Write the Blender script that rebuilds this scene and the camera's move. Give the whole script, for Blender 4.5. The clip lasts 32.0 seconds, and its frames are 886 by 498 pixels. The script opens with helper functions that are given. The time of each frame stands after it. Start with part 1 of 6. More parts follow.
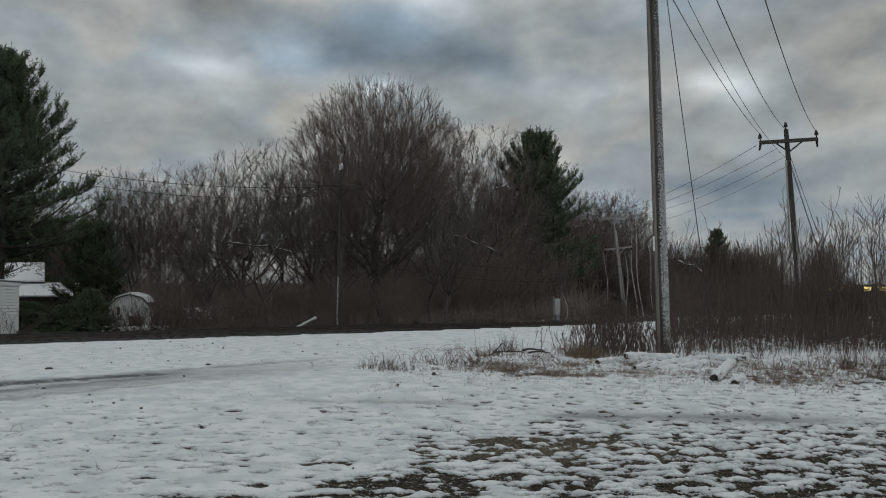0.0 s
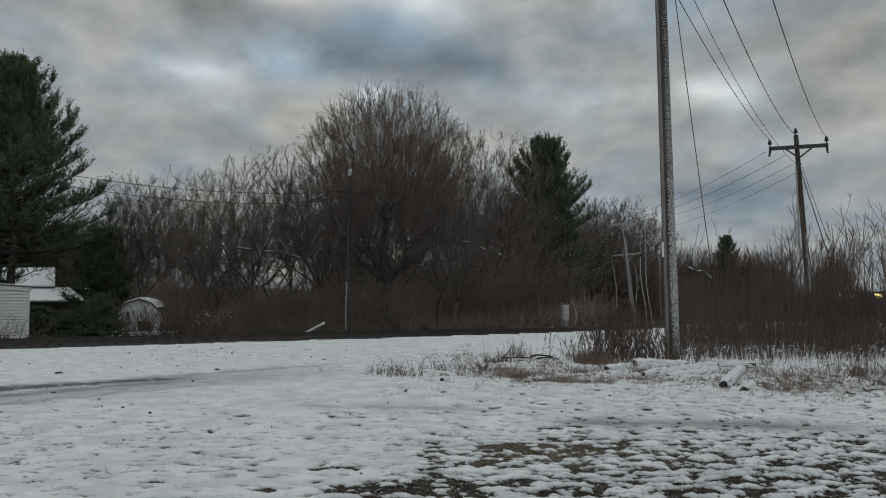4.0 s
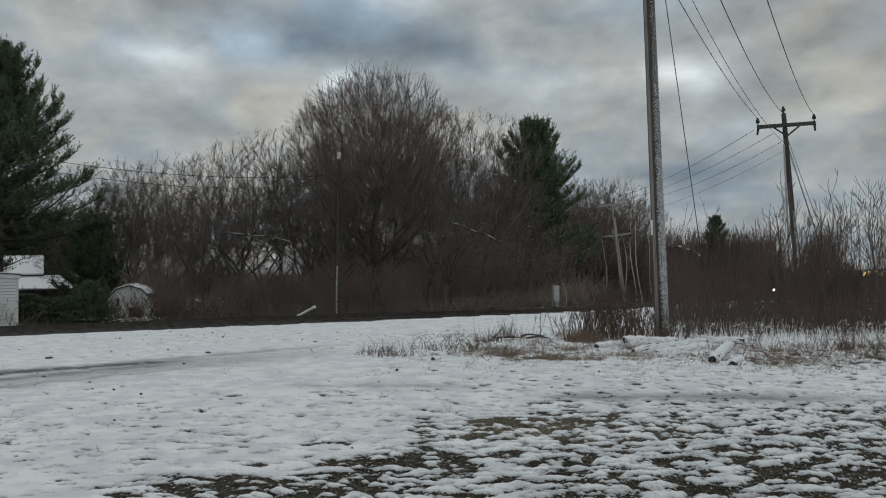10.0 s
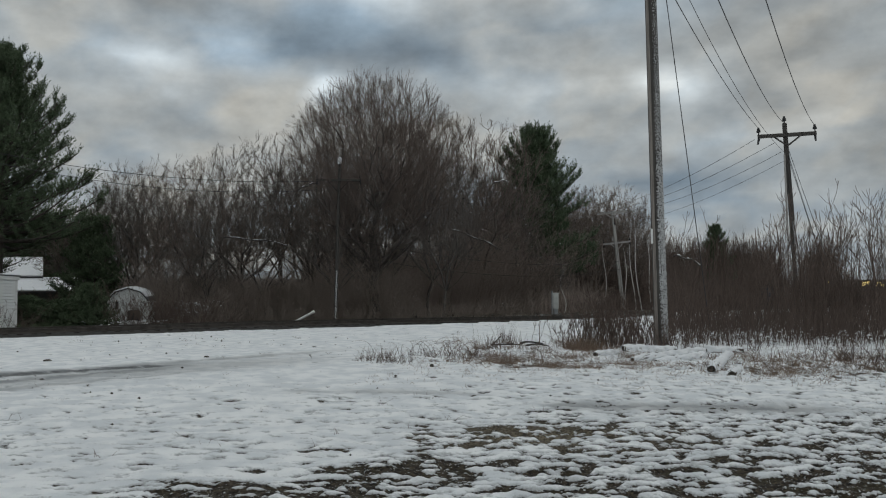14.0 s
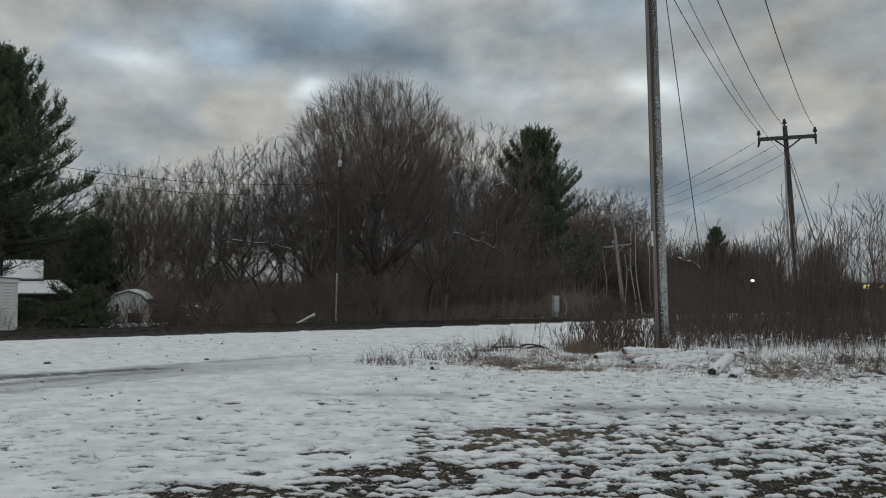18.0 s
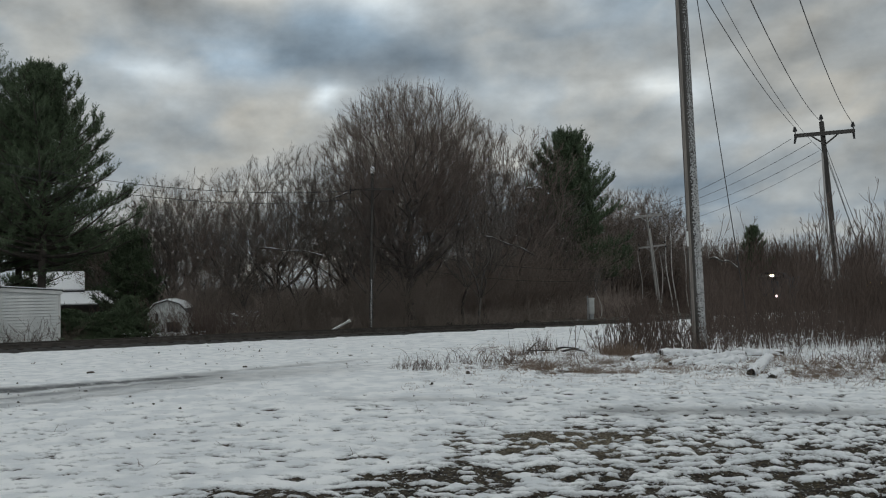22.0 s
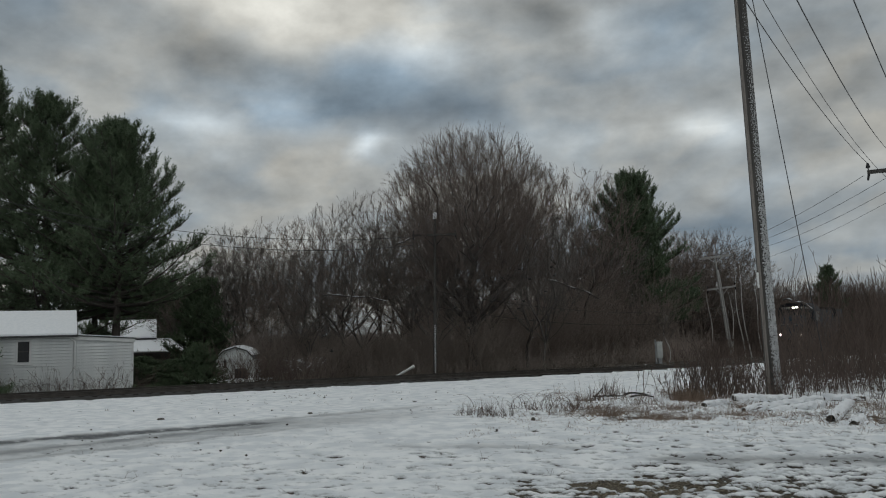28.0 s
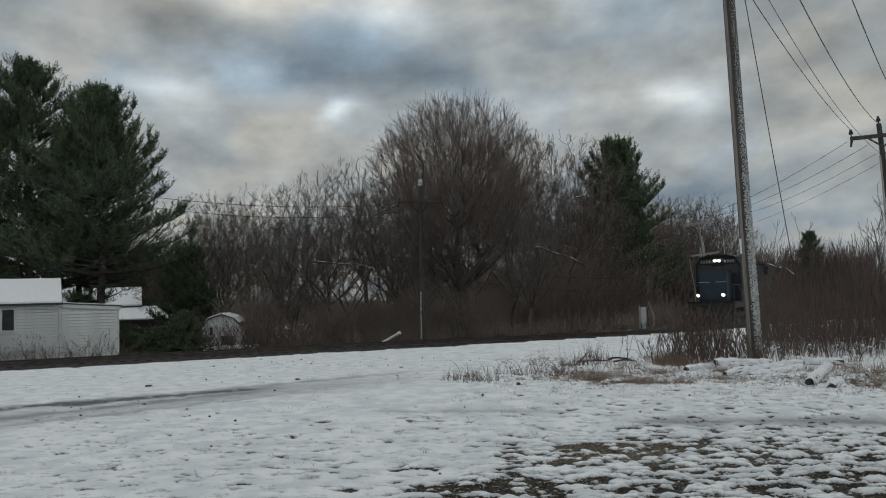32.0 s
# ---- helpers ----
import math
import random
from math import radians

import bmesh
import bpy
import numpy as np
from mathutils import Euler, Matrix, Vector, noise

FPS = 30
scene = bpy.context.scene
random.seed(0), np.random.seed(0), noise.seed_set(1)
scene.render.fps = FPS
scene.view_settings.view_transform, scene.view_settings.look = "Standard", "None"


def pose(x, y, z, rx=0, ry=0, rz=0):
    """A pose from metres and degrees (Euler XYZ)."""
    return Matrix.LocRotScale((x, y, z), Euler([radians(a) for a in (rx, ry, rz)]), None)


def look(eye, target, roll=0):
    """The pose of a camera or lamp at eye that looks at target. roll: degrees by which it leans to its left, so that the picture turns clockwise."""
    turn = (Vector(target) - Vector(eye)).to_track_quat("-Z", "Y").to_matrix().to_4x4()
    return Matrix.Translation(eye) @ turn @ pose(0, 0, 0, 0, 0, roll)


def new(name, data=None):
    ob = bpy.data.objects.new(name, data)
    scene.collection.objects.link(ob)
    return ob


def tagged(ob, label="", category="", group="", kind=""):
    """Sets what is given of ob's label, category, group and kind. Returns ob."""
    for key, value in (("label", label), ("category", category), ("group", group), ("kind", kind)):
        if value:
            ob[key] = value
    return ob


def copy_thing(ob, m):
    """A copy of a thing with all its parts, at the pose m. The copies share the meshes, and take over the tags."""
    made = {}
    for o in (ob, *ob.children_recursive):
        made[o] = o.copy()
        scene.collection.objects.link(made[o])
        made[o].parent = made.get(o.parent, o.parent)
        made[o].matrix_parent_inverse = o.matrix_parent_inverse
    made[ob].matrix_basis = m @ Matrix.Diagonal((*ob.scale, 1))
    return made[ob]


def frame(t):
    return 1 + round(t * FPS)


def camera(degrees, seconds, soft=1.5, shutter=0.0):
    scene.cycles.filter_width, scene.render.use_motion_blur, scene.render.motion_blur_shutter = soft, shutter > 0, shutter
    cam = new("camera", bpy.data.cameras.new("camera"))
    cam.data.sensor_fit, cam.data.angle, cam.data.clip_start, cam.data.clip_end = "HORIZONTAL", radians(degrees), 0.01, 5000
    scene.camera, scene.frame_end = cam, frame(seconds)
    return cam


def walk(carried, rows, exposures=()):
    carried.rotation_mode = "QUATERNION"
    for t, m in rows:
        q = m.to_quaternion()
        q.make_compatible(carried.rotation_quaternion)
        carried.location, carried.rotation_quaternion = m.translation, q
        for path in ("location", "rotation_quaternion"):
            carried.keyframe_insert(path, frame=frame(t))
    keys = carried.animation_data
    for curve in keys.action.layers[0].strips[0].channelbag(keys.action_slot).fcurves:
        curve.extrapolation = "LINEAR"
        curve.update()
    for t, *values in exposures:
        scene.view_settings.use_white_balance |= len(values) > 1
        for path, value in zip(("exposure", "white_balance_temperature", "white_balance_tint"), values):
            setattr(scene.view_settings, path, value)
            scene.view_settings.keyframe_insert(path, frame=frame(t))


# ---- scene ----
cam = camera(56.4, 32.0, soft=1.1)
PATH = [
    (0, (0.007, -0.006, 1.646), (0.007, 1.992, 1.73), 0.0),
    (0.5, (0.008, -0.014, 1.635), (0.002, 1.984, 1.718), 0.1),
    (1, (0.002, -0.027, 1.631), (-0.006, 1.971, 1.717), 0.1),
    (1.5, (0.015, -0.012, 1.633), (0.005, 1.986, 1.722), 0.1),
    (2, (0.014, -0.01, 1.649), (0.002, 1.988, 1.741), 0.1),
    (2.5, (0.015, -0.014, 1.641), (-0.001, 1.984, 1.739), 0.1),
    (3, (0.009, -0.033, 1.64), (-0.009, 1.965, 1.742), 0.1),
    (3.5, (0.008, -0.022, 1.646), (-0.014, 1.975, 1.747), 0.1),
    (5.5, (0.015, 0.002, 1.604), (0.005, 2.0, 1.691), 0.4),
    (6, (0.012, -0.003, 1.606), (0.006, 1.995, 1.69), 0.4),
    (6.5, (0.014, -0.015, 1.605), (0.01, 1.984, 1.682), 0.3),
    (7, (0.021, -0.034, 1.592), (0.014, 1.965, 1.664), 0.0),
    (7.5, (0.022, -0.047, 1.575), (0.017, 1.952, 1.647), -0.3),
    (8, (0.018, -0.048, 1.549), (0.015, 1.951, 1.614), -0.7),
    (8.5, (0.02, -0.012, 1.551), (0.021, 1.988, 1.607), -0.6),
    (9, (0.033, -0.017, 1.554), (0.033, 1.982, 1.608), -0.6),
    (9.5, (0.023, 0.001, 1.555), (0.025, 2.0, 1.611), -0.7),
    (10, (0.033, -0.021, 1.548), (0.035, 1.978, 1.607), -0.6),
    (10.5, (0.023, -0.008, 1.554), (0.025, 1.991, 1.615), -0.6),
    (11, (0.022, -0.015, 1.549), (0.024, 1.985, 1.612), -0.6),
    (11.5, (0.019, -0.004, 1.556), (0.02, 1.995, 1.622), -0.4),
    (12, (0.031, -0.023, 1.559), (0.032, 1.975, 1.629), -0.4),
    (12.5, (0.026, -0.021, 1.555), (0.028, 1.978, 1.625), -0.2),
    (13, (0.029, -0.011, 1.565), (0.035, 1.988, 1.637), -0.1),
    (13.5, (0.028, -0.008, 1.557), (0.033, 1.99, 1.629), -0.0),
    (14, (0.024, -0.014, 1.566), (0.027, 1.984, 1.639), -0.0),
    (14.5, (0.027, -0.019, 1.561), (0.028, 1.98, 1.635), -0.0),
    (16.5, (0.035, -0.026, 1.554), (0.035, 1.972, 1.632), 0.0),
    (17, (0.03, -0.02, 1.542), (0.03, 1.978, 1.622), 0.0),
    (17.5, (0.024, -0.028, 1.557), (0.026, 1.971, 1.637), 0.0),
    (18, (0.026, -0.009, 1.559), (0.028, 1.99, 1.639), -0.0),
    (18.5, (0.04, -0.024, 1.553), (0.043, 1.974, 1.635), -0.1),
    (19, (0.02, -0.024, 1.553), (0.025, 1.975, 1.636), -0.2),
    (19.5, (0.024, -0.035, 1.557), (0.03, 1.964, 1.642), -0.2),
    (20, (0.04, -0.019, 1.547), (0.046, 1.979, 1.632), -0.2),
    (20.5, (0.032, -0.015, 1.551), (0.04, 1.983, 1.636), -0.3),
    (21, (0.036, -0.024, 1.554), (0.043, 1.974, 1.64), -0.4),
    (21.5, (0.041, -0.011, 1.556), (0.034, 1.987, 1.643), -0.7),
    (22, (0.031, -0.057, 1.566), (-0.048, 1.939, 1.657), -1.0),
    (22.5, (0.023, -0.076, 1.587), (-0.175, 1.912, 1.689), -1.5),
    (23, (0.022, -0.084, 1.608), (-0.242, 1.889, 1.804), -1.5),
    (23.5, (0.019, -0.068, 1.603), (-0.249, 1.891, 1.907), -1.6),
    (24, (0.012, -0.079, 1.608), (-0.254, 1.872, 1.959), -1.6),
    (24.5, (0.012, -0.07, 1.597), (-0.253, 1.879, 1.955), -1.6),
    (26.5, (0.021, -0.036, 1.583), (-0.233, 1.927, 1.874), -1.3),
    (27, (0.026, -0.035, 1.584), (-0.229, 1.934, 1.821), -1.3),
    (27.5, (0.04, -0.043, 1.582), (-0.21, 1.93, 1.795), -1.4),
    (28, (0.045, -0.024, 1.572), (-0.183, 1.952, 1.774), -1.5),
    (28.5, (0.036, -0.049, 1.576), (-0.192, 1.93, 1.754), -1.4),
    (29, (0.039, -0.023, 1.554), (-0.186, 1.959, 1.706), -1.5),
    (29.5, (0.042, -0.027, 1.563), (-0.176, 1.957, 1.691), -1.6),
    (30, (0.037, -0.021, 1.554), (-0.175, 1.964, 1.679), -1.7),
    (30.5, (0.043, -0.03, 1.561), (-0.167, 1.956, 1.682), -1.7),
    (31, (0.042, -0.024, 1.557), (-0.164, 1.962, 1.676), -1.7),
    (31.5, (0.041, -0.047, 1.555), (-0.161, 1.939, 1.674), -1.7),
    (32, (0.04, -0.106, 1.57), (-0.156, 1.881, 1.691), -1.7),
]
walk(cam, [(t, look(eye, target, roll)) for t, eye, target, roll in PATH],
     exposures=[(0, -0.06), (3.5, -0.06), (5.5, 0.11), (21, 0.11), (23, 0.15), (24, 0.03), (26.5, -0.03), (28, -0.02), (29, 0.07), (32, 0.08)])

# ---- world and light: an overcast dusk, all light comes from the cloud deck ----
world = bpy.data.worlds.new("world")
scene.world = world
world.use_nodes = True
wn = world.node_tree.nodes
sky_tex = wn.new("ShaderNodeTexSky")
sky_tex.sky_type, sky_tex.sun_disc = "NISHITA", False
sky_tex.sun_elevation, sky_tex.sun_rotation = radians(4), radians(20)
wn["Background"].inputs["Strength"].default_value = 0.08
world.node_tree.links.new(sky_tex.outputs["Color"], wn["Background"].inputs["Color"])
SKY_LIGHT = 1.0


# ---- small tools ----
def fade(t):
    return t * t * t * (t * (t * 6 - 15) + 10)


def noise3(p, seed=0):
    """Gradient noise at the points p (n, 3), about -1 to 1."""
    p = np.asarray(p, float)
    i = np.floor(p).astype(np.int64)
    f = p - i
    u = fade(f)
    total = 0
    for dx in (0, 1):
        for dy in (0, 1):
            for dz in (0, 1):
                h = (i[:, 0] + dx) * 374761393 + (i[:, 1] + dy) * 668265263 + (i[:, 2] + dz) * 2147483647 + seed * 974634777
                h = (h ^ (h >> 13)) * 1274126177
                h = h ^ (h >> 16)
                g = np.stack([(h & 1023), (h >> 10) & 1023, (h >> 20) & 1023], 1) / 511.5 - 1.0
                d = f - np.array((dx, dy, dz))
                w = np.where(dx, u[:, 0], 1 - u[:, 0]) * np.where(dy, u[:, 1], 1 - u[:, 1]) * np.where(dz, u[:, 2], 1 - u[:, 2])
                total = total + w * (g * d).sum(1)
    return total * 1.4


def fbm(p, octaves=4, seed=0, gain=0.5):
    total, amp = 0, 1.0
    p = np.asarray(p, float)
    for k in range(octaves):
        total = total + amp * noise3(p * 2 ** k + 17.3 * k, seed + k)
        amp *= gain
    return total


def smooth(a, b, x):
    t = np.clip((x - a) / (b - a), 0, 1)
    return t * t * (3 - 2 * t)


def mesh_of(name, verts, faces, material, shade=True):
    """A mesh from arrays: verts (n, 3), faces (m, 3 or 4)."""
    me = bpy.data.meshes.new(name)
    verts, faces = np.asarray(verts, np.float32), np.asarray(faces, np.int32)
    k = faces.shape[1]
    me.vertices.add(len(verts))
    me.vertices.foreach_set("co", verts.ravel())
    me.loops.add(faces.size)
    me.loops.foreach_set("vertex_index", faces.ravel())
    me.polygons.add(len(faces))
    me.polygons.foreach_set("loop_start", np.arange(0, faces.size, k, dtype=np.int32))
    me.polygons.foreach_set("use_smooth", np.full(len(faces), shade))
    me.materials.append(material)
    me.update()
    me.validate()
    return me


def put(name, me, parent=None, label="", m=None):
    ob = new(name, me)
    if parent:
        ob.parent = parent
    if m is not None:
        ob.matrix_basis = m
    return tagged(ob, label=label)


def part(name, bm, material, parent=None, label="", m=None, shade=False):
    """Link a bmesh as one mesh object under a thing or a part."""
    me = bpy.data.meshes.new(name)
    bm.to_mesh(me)
    bm.free()
    me.materials.append(material)
    if shade:
        me.polygons.foreach_set("use_smooth", np.full(len(me.polygons), True))
    return put(name, me, parent, label, m)


def thing(name, label, category, m=None, group=""):
    ob = new(name)
    if m is not None:
        ob.matrix_basis = m
    return tagged(ob, label=label, category=category, group=group)


def boxes(*specs, bevel=0.0):
    """A bmesh of boxes: (x0, y0, z0, x1, y1, z1) each."""
    bm = bmesh.new()
    for x0, y0, z0, x1, y1, z1 in specs:
        m = Matrix.Translation(((x0 + x1) / 2, (y0 + y1) / 2, (z0 + z1) / 2)) @ Matrix.Diagonal((x1 - x0, y1 - y0, z1 - z0, 1))
        bmesh.ops.create_cube(bm, size=1, matrix=m)
    if bevel:
        bmesh.ops.bevel(bm, geom=bm.edges[:], offset=bevel, segments=2, affect="EDGES")
    return bm


def prism(outline, y0, y1, bevel=0.0):
    """A bmesh: an outline of (x, z) points drawn out from y0 to y1."""
    bm = bmesh.new()
    a = [bm.verts.new((x, y0, z)) for x, z in outline]
    b = [bm.verts.new((x, y1, z)) for x, z in outline]
    bm.faces.new(a)
    bm.faces.new(b[::-1])
    n = len(a)
    for i in range(n):
        bm.faces.new((a[i], b[i], b[(i + 1) % n], a[(i + 1) % n]))
    bmesh.ops.recalc_face_normals(bm, faces=bm.faces[:])
    if bevel:
        bmesh.ops.bevel(bm, geom=bm.edges[:], offset=bevel, segments=2, affect="EDGES")
    return bm


def rod(*spans, sides=10):
    """A bmesh of round bars: (start, end, radius at start, radius at end) each."""
    bm = bmesh.new()
    for a, b, r0, r1 in spans:
        a, b = Vector(a), Vector(b)
        m = Matrix.Translation((a + b) / 2) @ (b - a).to_track_quat("Z", "Y").to_matrix().to_4x4()
        bmesh.ops.create_cone(bm, cap_ends=True, segments=sides, radius1=r0, radius2=r1, depth=(b - a).length, matrix=m)
    return bm


def tubes(paths, radii, k=3):
    """Bars along many paths at once: paths (n, m, 3), radii (n, m). Gives verts and quads."""
    P, R = np.asarray(paths, float), np.asarray(radii, float)
    n, m, _ = P.shape
    T = np.gradient(P, axis=1)
    T /= np.linalg.norm(T, axis=2, keepdims=True) + 1e-9
    ref = np.where(np.abs(T[..., 2:3]) > 0.9, np.array((1.0, 0, 0)), np.array((0, 0, 1.0)))
    U = np.cross(T, ref)
    U /= np.linalg.norm(U, axis=2, keepdims=True) + 1e-9
    V = np.cross(T, U)
    a = np.arange(k) * 2 * np.pi / k
    ring = P[:, :, None, :] + R[:, :, None, None] * (U[:, :, None, :] * np.cos(a)[None, None, :, None] + V[:, :, None, :] * np.sin(a)[None, None, :, None])
    verts = ring.reshape(-1, 3)
    base = (np.arange(n)[:, None, None] * m + np.arange(m - 1)[None, :, None]) * k
    j, j2 = np.arange(k)[None, None, :], (np.arange(k)[None, None, :] + 1) % k
    quads = np.stack([base + j, base + j2, base + k + j2, base + k + j], -1).reshape(-1, 4)
    return verts, quads


def join_arrays(*pairs):
    vs, fs, n = [], [], 0
    for v, f in pairs:
        vs.append(v)
        fs.append(f + n)
        n += len(v)
    return np.concatenate(vs), np.concatenate(fs)


def spline(points, step=0.5):
    """A smooth line through points (x, y, z), sampled about every step metres."""
    p = np.array(points, float)
    p = np.concatenate([[2 * p[0] - p[1]], p, [2 * p[-1] - p[-2]]])
    out = []
    for a, b, c, d in zip(p[:-3], p[1:-2], p[2:-1], p[3:]):
        n = max(2, int(np.linalg.norm(c - b) / step))
        t = np.linspace(0, 1, n, endpoint=False)[:, None]
        out.append(0.5 * (2 * b + (c - a) * t + (2 * a - 5 * b + 4 * c - d) * t ** 2 + (3 * b - a - 3 * c + d) * t ** 3))
    return np.concatenate(out + [p[-2:-1]])


# ---- materials ----
def material(name, low, high, scale=3.0, rough=0.8, bump=0.2, detail=6.0, metal=0.0, stretch=(1, 1, 1), fine=30.0, island=0.0):
    """Two colours mixed by coarse and fine noise, with relief; island: how much each separate piece differs."""
    ma = bpy.data.materials.new(name)
    ma.use_nodes = True
    nt = ma.node_tree
    n, l = nt.nodes, nt.links
    bsdf = n["Principled BSDF"]
    bsdf.inputs["Roughness"].default_value, bsdf.inputs["Metallic"].default_value = rough, metal
    co, mp = n.new("ShaderNodeTexCoord"), n.new("ShaderNodeMapping")
    mp.inputs["Scale"].default_value = stretch
    l.new(co.outputs["Object"], mp.inputs["Vector"])
    big, small = n.new("ShaderNodeTexNoise"), n.new("ShaderNodeTexNoise")
    big.inputs["Scale"].default_value, big.inputs["Detail"].default_value = scale, detail
    small.inputs["Scale"].default_value, small.inputs["Detail"].default_value = fine, 4
    add = n.new("ShaderNodeMath")
    add.operation = "MULTIPLY_ADD"
    add.inputs[1].default_value = 0.5
    for t in (big, small):
        l.new(mp.outputs["Vector"], t.inputs["Vector"])
    l.new(small.outputs["Fac"], add.inputs[0])
    l.new(big.outputs["Fac"], add.inputs[2])
    ramp = n.new("ShaderNodeMapRange")
    ramp.inputs["From Min"].default_value, ramp.inputs["From Max"].default_value = 0.5, 1.0
    l.new(add.outputs[0], ramp.inputs["Value"])
    fac = ramp.outputs["Result"]
    if island:
        geo, mix = n.new("ShaderNodeNewGeometry"), n.new("ShaderNodeMix")
        mix.inputs["Factor"].default_value = island
        l.new(fac, mix.inputs[2])
        l.new(geo.outputs["Random Per Island"], mix.inputs[3])
        fac = mix.outputs[0]
    col = n.new("ShaderNodeMix")
    col.data_type = "RGBA"
    col.inputs[6].default_value, col.inputs[7].default_value = (*low, 1), (*high, 1)
    l.new(fac, col.inputs["Factor"])
    l.new(col.outputs[2], bsdf.inputs["Base Color"])
    if bump:
        b = n.new("ShaderNodeBump")
        b.inputs["Strength"].default_value, b.inputs["Distance"].default_value = bump, 0.02
        l.new(add.outputs[0], b.inputs["Height"])
        l.new(b.outputs["Normal"], bsdf.inputs["Normal"])
    return ma


def glow(name, color, strength):
    ma = bpy.data.materials.new(name)
    ma.use_nodes = True
    b = ma.node_tree.nodes["Principled BSDF"]
    b.inputs["Base Color"].default_value = (*color, 1)
    b.inputs["Emission Color"].default_value = (*color, 1)
    b.inputs["Emission Strength"].default_value = strength
    return ma


M_BARK = material("bark", (0.064, 0.056, 0.051), (0.15, 0.133, 0.121), 4, 0.9, 0.5, stretch=(1, 1, 0.25))
M_BARK_DARK = material("dark_wet_bark", (0.062, 0.054, 0.049), (0.145, 0.126, 0.113), 4, 0.9, 0.5, stretch=(1, 1, 0.25))
M_TWIG = material("twig_bark", (0.125, 0.098, 0.085), (0.24, 0.19, 0.165), 0.6, 0.9, 0, fine=3, island=0.5)
M_TWIG_GREY = material("grey_twig_bark", (0.105, 0.092, 0.083), (0.21, 0.183, 0.166), 0.6, 0.9, 0, fine=3, island=0.5)
M_CRUST = material("frozen_snow_crust", (0.27, 0.27, 0.27), (0.58, 0.585, 0.59), 9, 0.7, 0.4)
M_PINE_BARK = material("pine_bark", (0.04, 0.034, 0.03), (0.11, 0.092, 0.08), 4, 0.9, 0.5, stretch=(1, 1, 0.25))
M_POLE_PALE = material("bleached_pole_wood", (0.24, 0.23, 0.22), (0.5, 0.48, 0.46), 5, 0.85, 0.3, stretch=(3, 3, 0.15))
M_UNDER = material("undergrowth_stems", (0.25, 0.2, 0.174), (0.36, 0.292, 0.254), 0.5, 0.9, 0, fine=3, island=0.4)
M_BRUSH_GREY = material("dull_brush_stems", (0.2, 0.165, 0.143), (0.32, 0.263, 0.228), 0.5, 0.9, 0, fine=3, island=0.5)
M_BRUSH = material("brush_stems", (0.075, 0.055, 0.046), (0.185, 0.137, 0.115), 0.5, 0.9, 0, fine=3, island=0.6)
M_NEEDLE = material("pine_needles", (0.06, 0.092, 0.05), (0.12, 0.163, 0.089), 0.8, 0.7, 0, fine=4, island=0.5)
M_POLE = material("weathered_pole_wood", (0.032, 0.029, 0.027), (0.095, 0.088, 0.081), 5, 0.85, 0.5, stretch=(3, 3, 0.12))
M_GUARD = material("grey_guard_strip", (0.1, 0.087, 0.078), (0.34, 0.305, 0.275), 5, 0.85, 0.3, stretch=(12, 12, 0.2))
M_GREYBOX = material("weathered_grey_paint", (0.42, 0.43, 0.42), (0.6, 0.61, 0.59), 4, 0.6, 0.1)
M_POLE_DARK = material("creosoted_wood", (0.016, 0.015, 0.015), (0.048, 0.045, 0.042), 5, 0.8, 0.4, stretch=(3, 3, 0.2))
M_SNOW = material("settled_snow", (0.78, 0.80, 0.83), (0.88, 0.89, 0.91), 6, 0.6, 0.35)
M_WHITE = material("white_siding_paint", (0.6, 0.62, 0.62), (0.8, 0.81, 0.8), 1.2, 0.6, 0.1)
M_TRIM = material("white_trim_paint", (0.66, 0.67, 0.66), (0.82, 0.82, 0.81), 2, 0.55, 0.05)
M_DARK = material("dark_metal", (0.02, 0.02, 0.022), (0.05, 0.05, 0.052), 4, 0.5, 0.1, metal=0.3)
M_WIRE = material("weathered_cable", (0.03, 0.03, 0.032), (0.07, 0.07, 0.072), 2, 0.6, 0)
M_GALV = material("galvanised_steel", (0.3, 0.31, 0.32), (0.5, 0.51, 0.52), 5, 0.5, 0.1, metal=0.6)
M_GRASS = material("dead_grass", (0.13, 0.09, 0.066), (0.33, 0.24, 0.18), 1.5, 0.9, 0, fine=6, island=0.6)
M_GLASS = material("dark_window_glass", (0.012, 0.013, 0.014), (0.024, 0.026, 0.028), 2, 0.35, 0)
M_RAIL = material("rusty_rail_steel", (0.05, 0.043, 0.038), (0.12, 0.105, 0.094), 3, 0.5, 0.2, metal=0.4)
M_BALLAST = material("ballast_stone", (0.012, 0.0115, 0.011), (0.045, 0.041, 0.038), 7, 0.9, 0.8, fine=40)
M_BIRCH = material("pale_birch_bark", (0.42, 0.4, 0.38), (0.8, 0.79, 0.76), 3, 0.8, 0.2, stretch=(1, 1, 2.5))
M_LOG = material("log_bark", (0.03, 0.026, 0.022), (0.1, 0.085, 0.07), 6, 0.9, 0.6, stretch=(0.4, 3, 3))
M_ROOF = material("dark_roof_edge", (0.04, 0.04, 0.042), (0.1, 0.1, 0.1), 3, 0.8, 0.2)
M_GREYWALL = material("grey_brown_house_wall", (0.04, 0.038, 0.035), (0.09, 0.085, 0.08), 1.5, 0.8, 0.2)
M_NAVY = material("dark_navy_loco_paint", (0.009, 0.011, 0.015), (0.02, 0.023, 0.03), 1.5, 0.85, 0.05)
M_BLUE = material("faded_blue_loco_paint", (0.009, 0.024, 0.04), (0.019, 0.042, 0.064), 1.5, 0.5, 0.05)
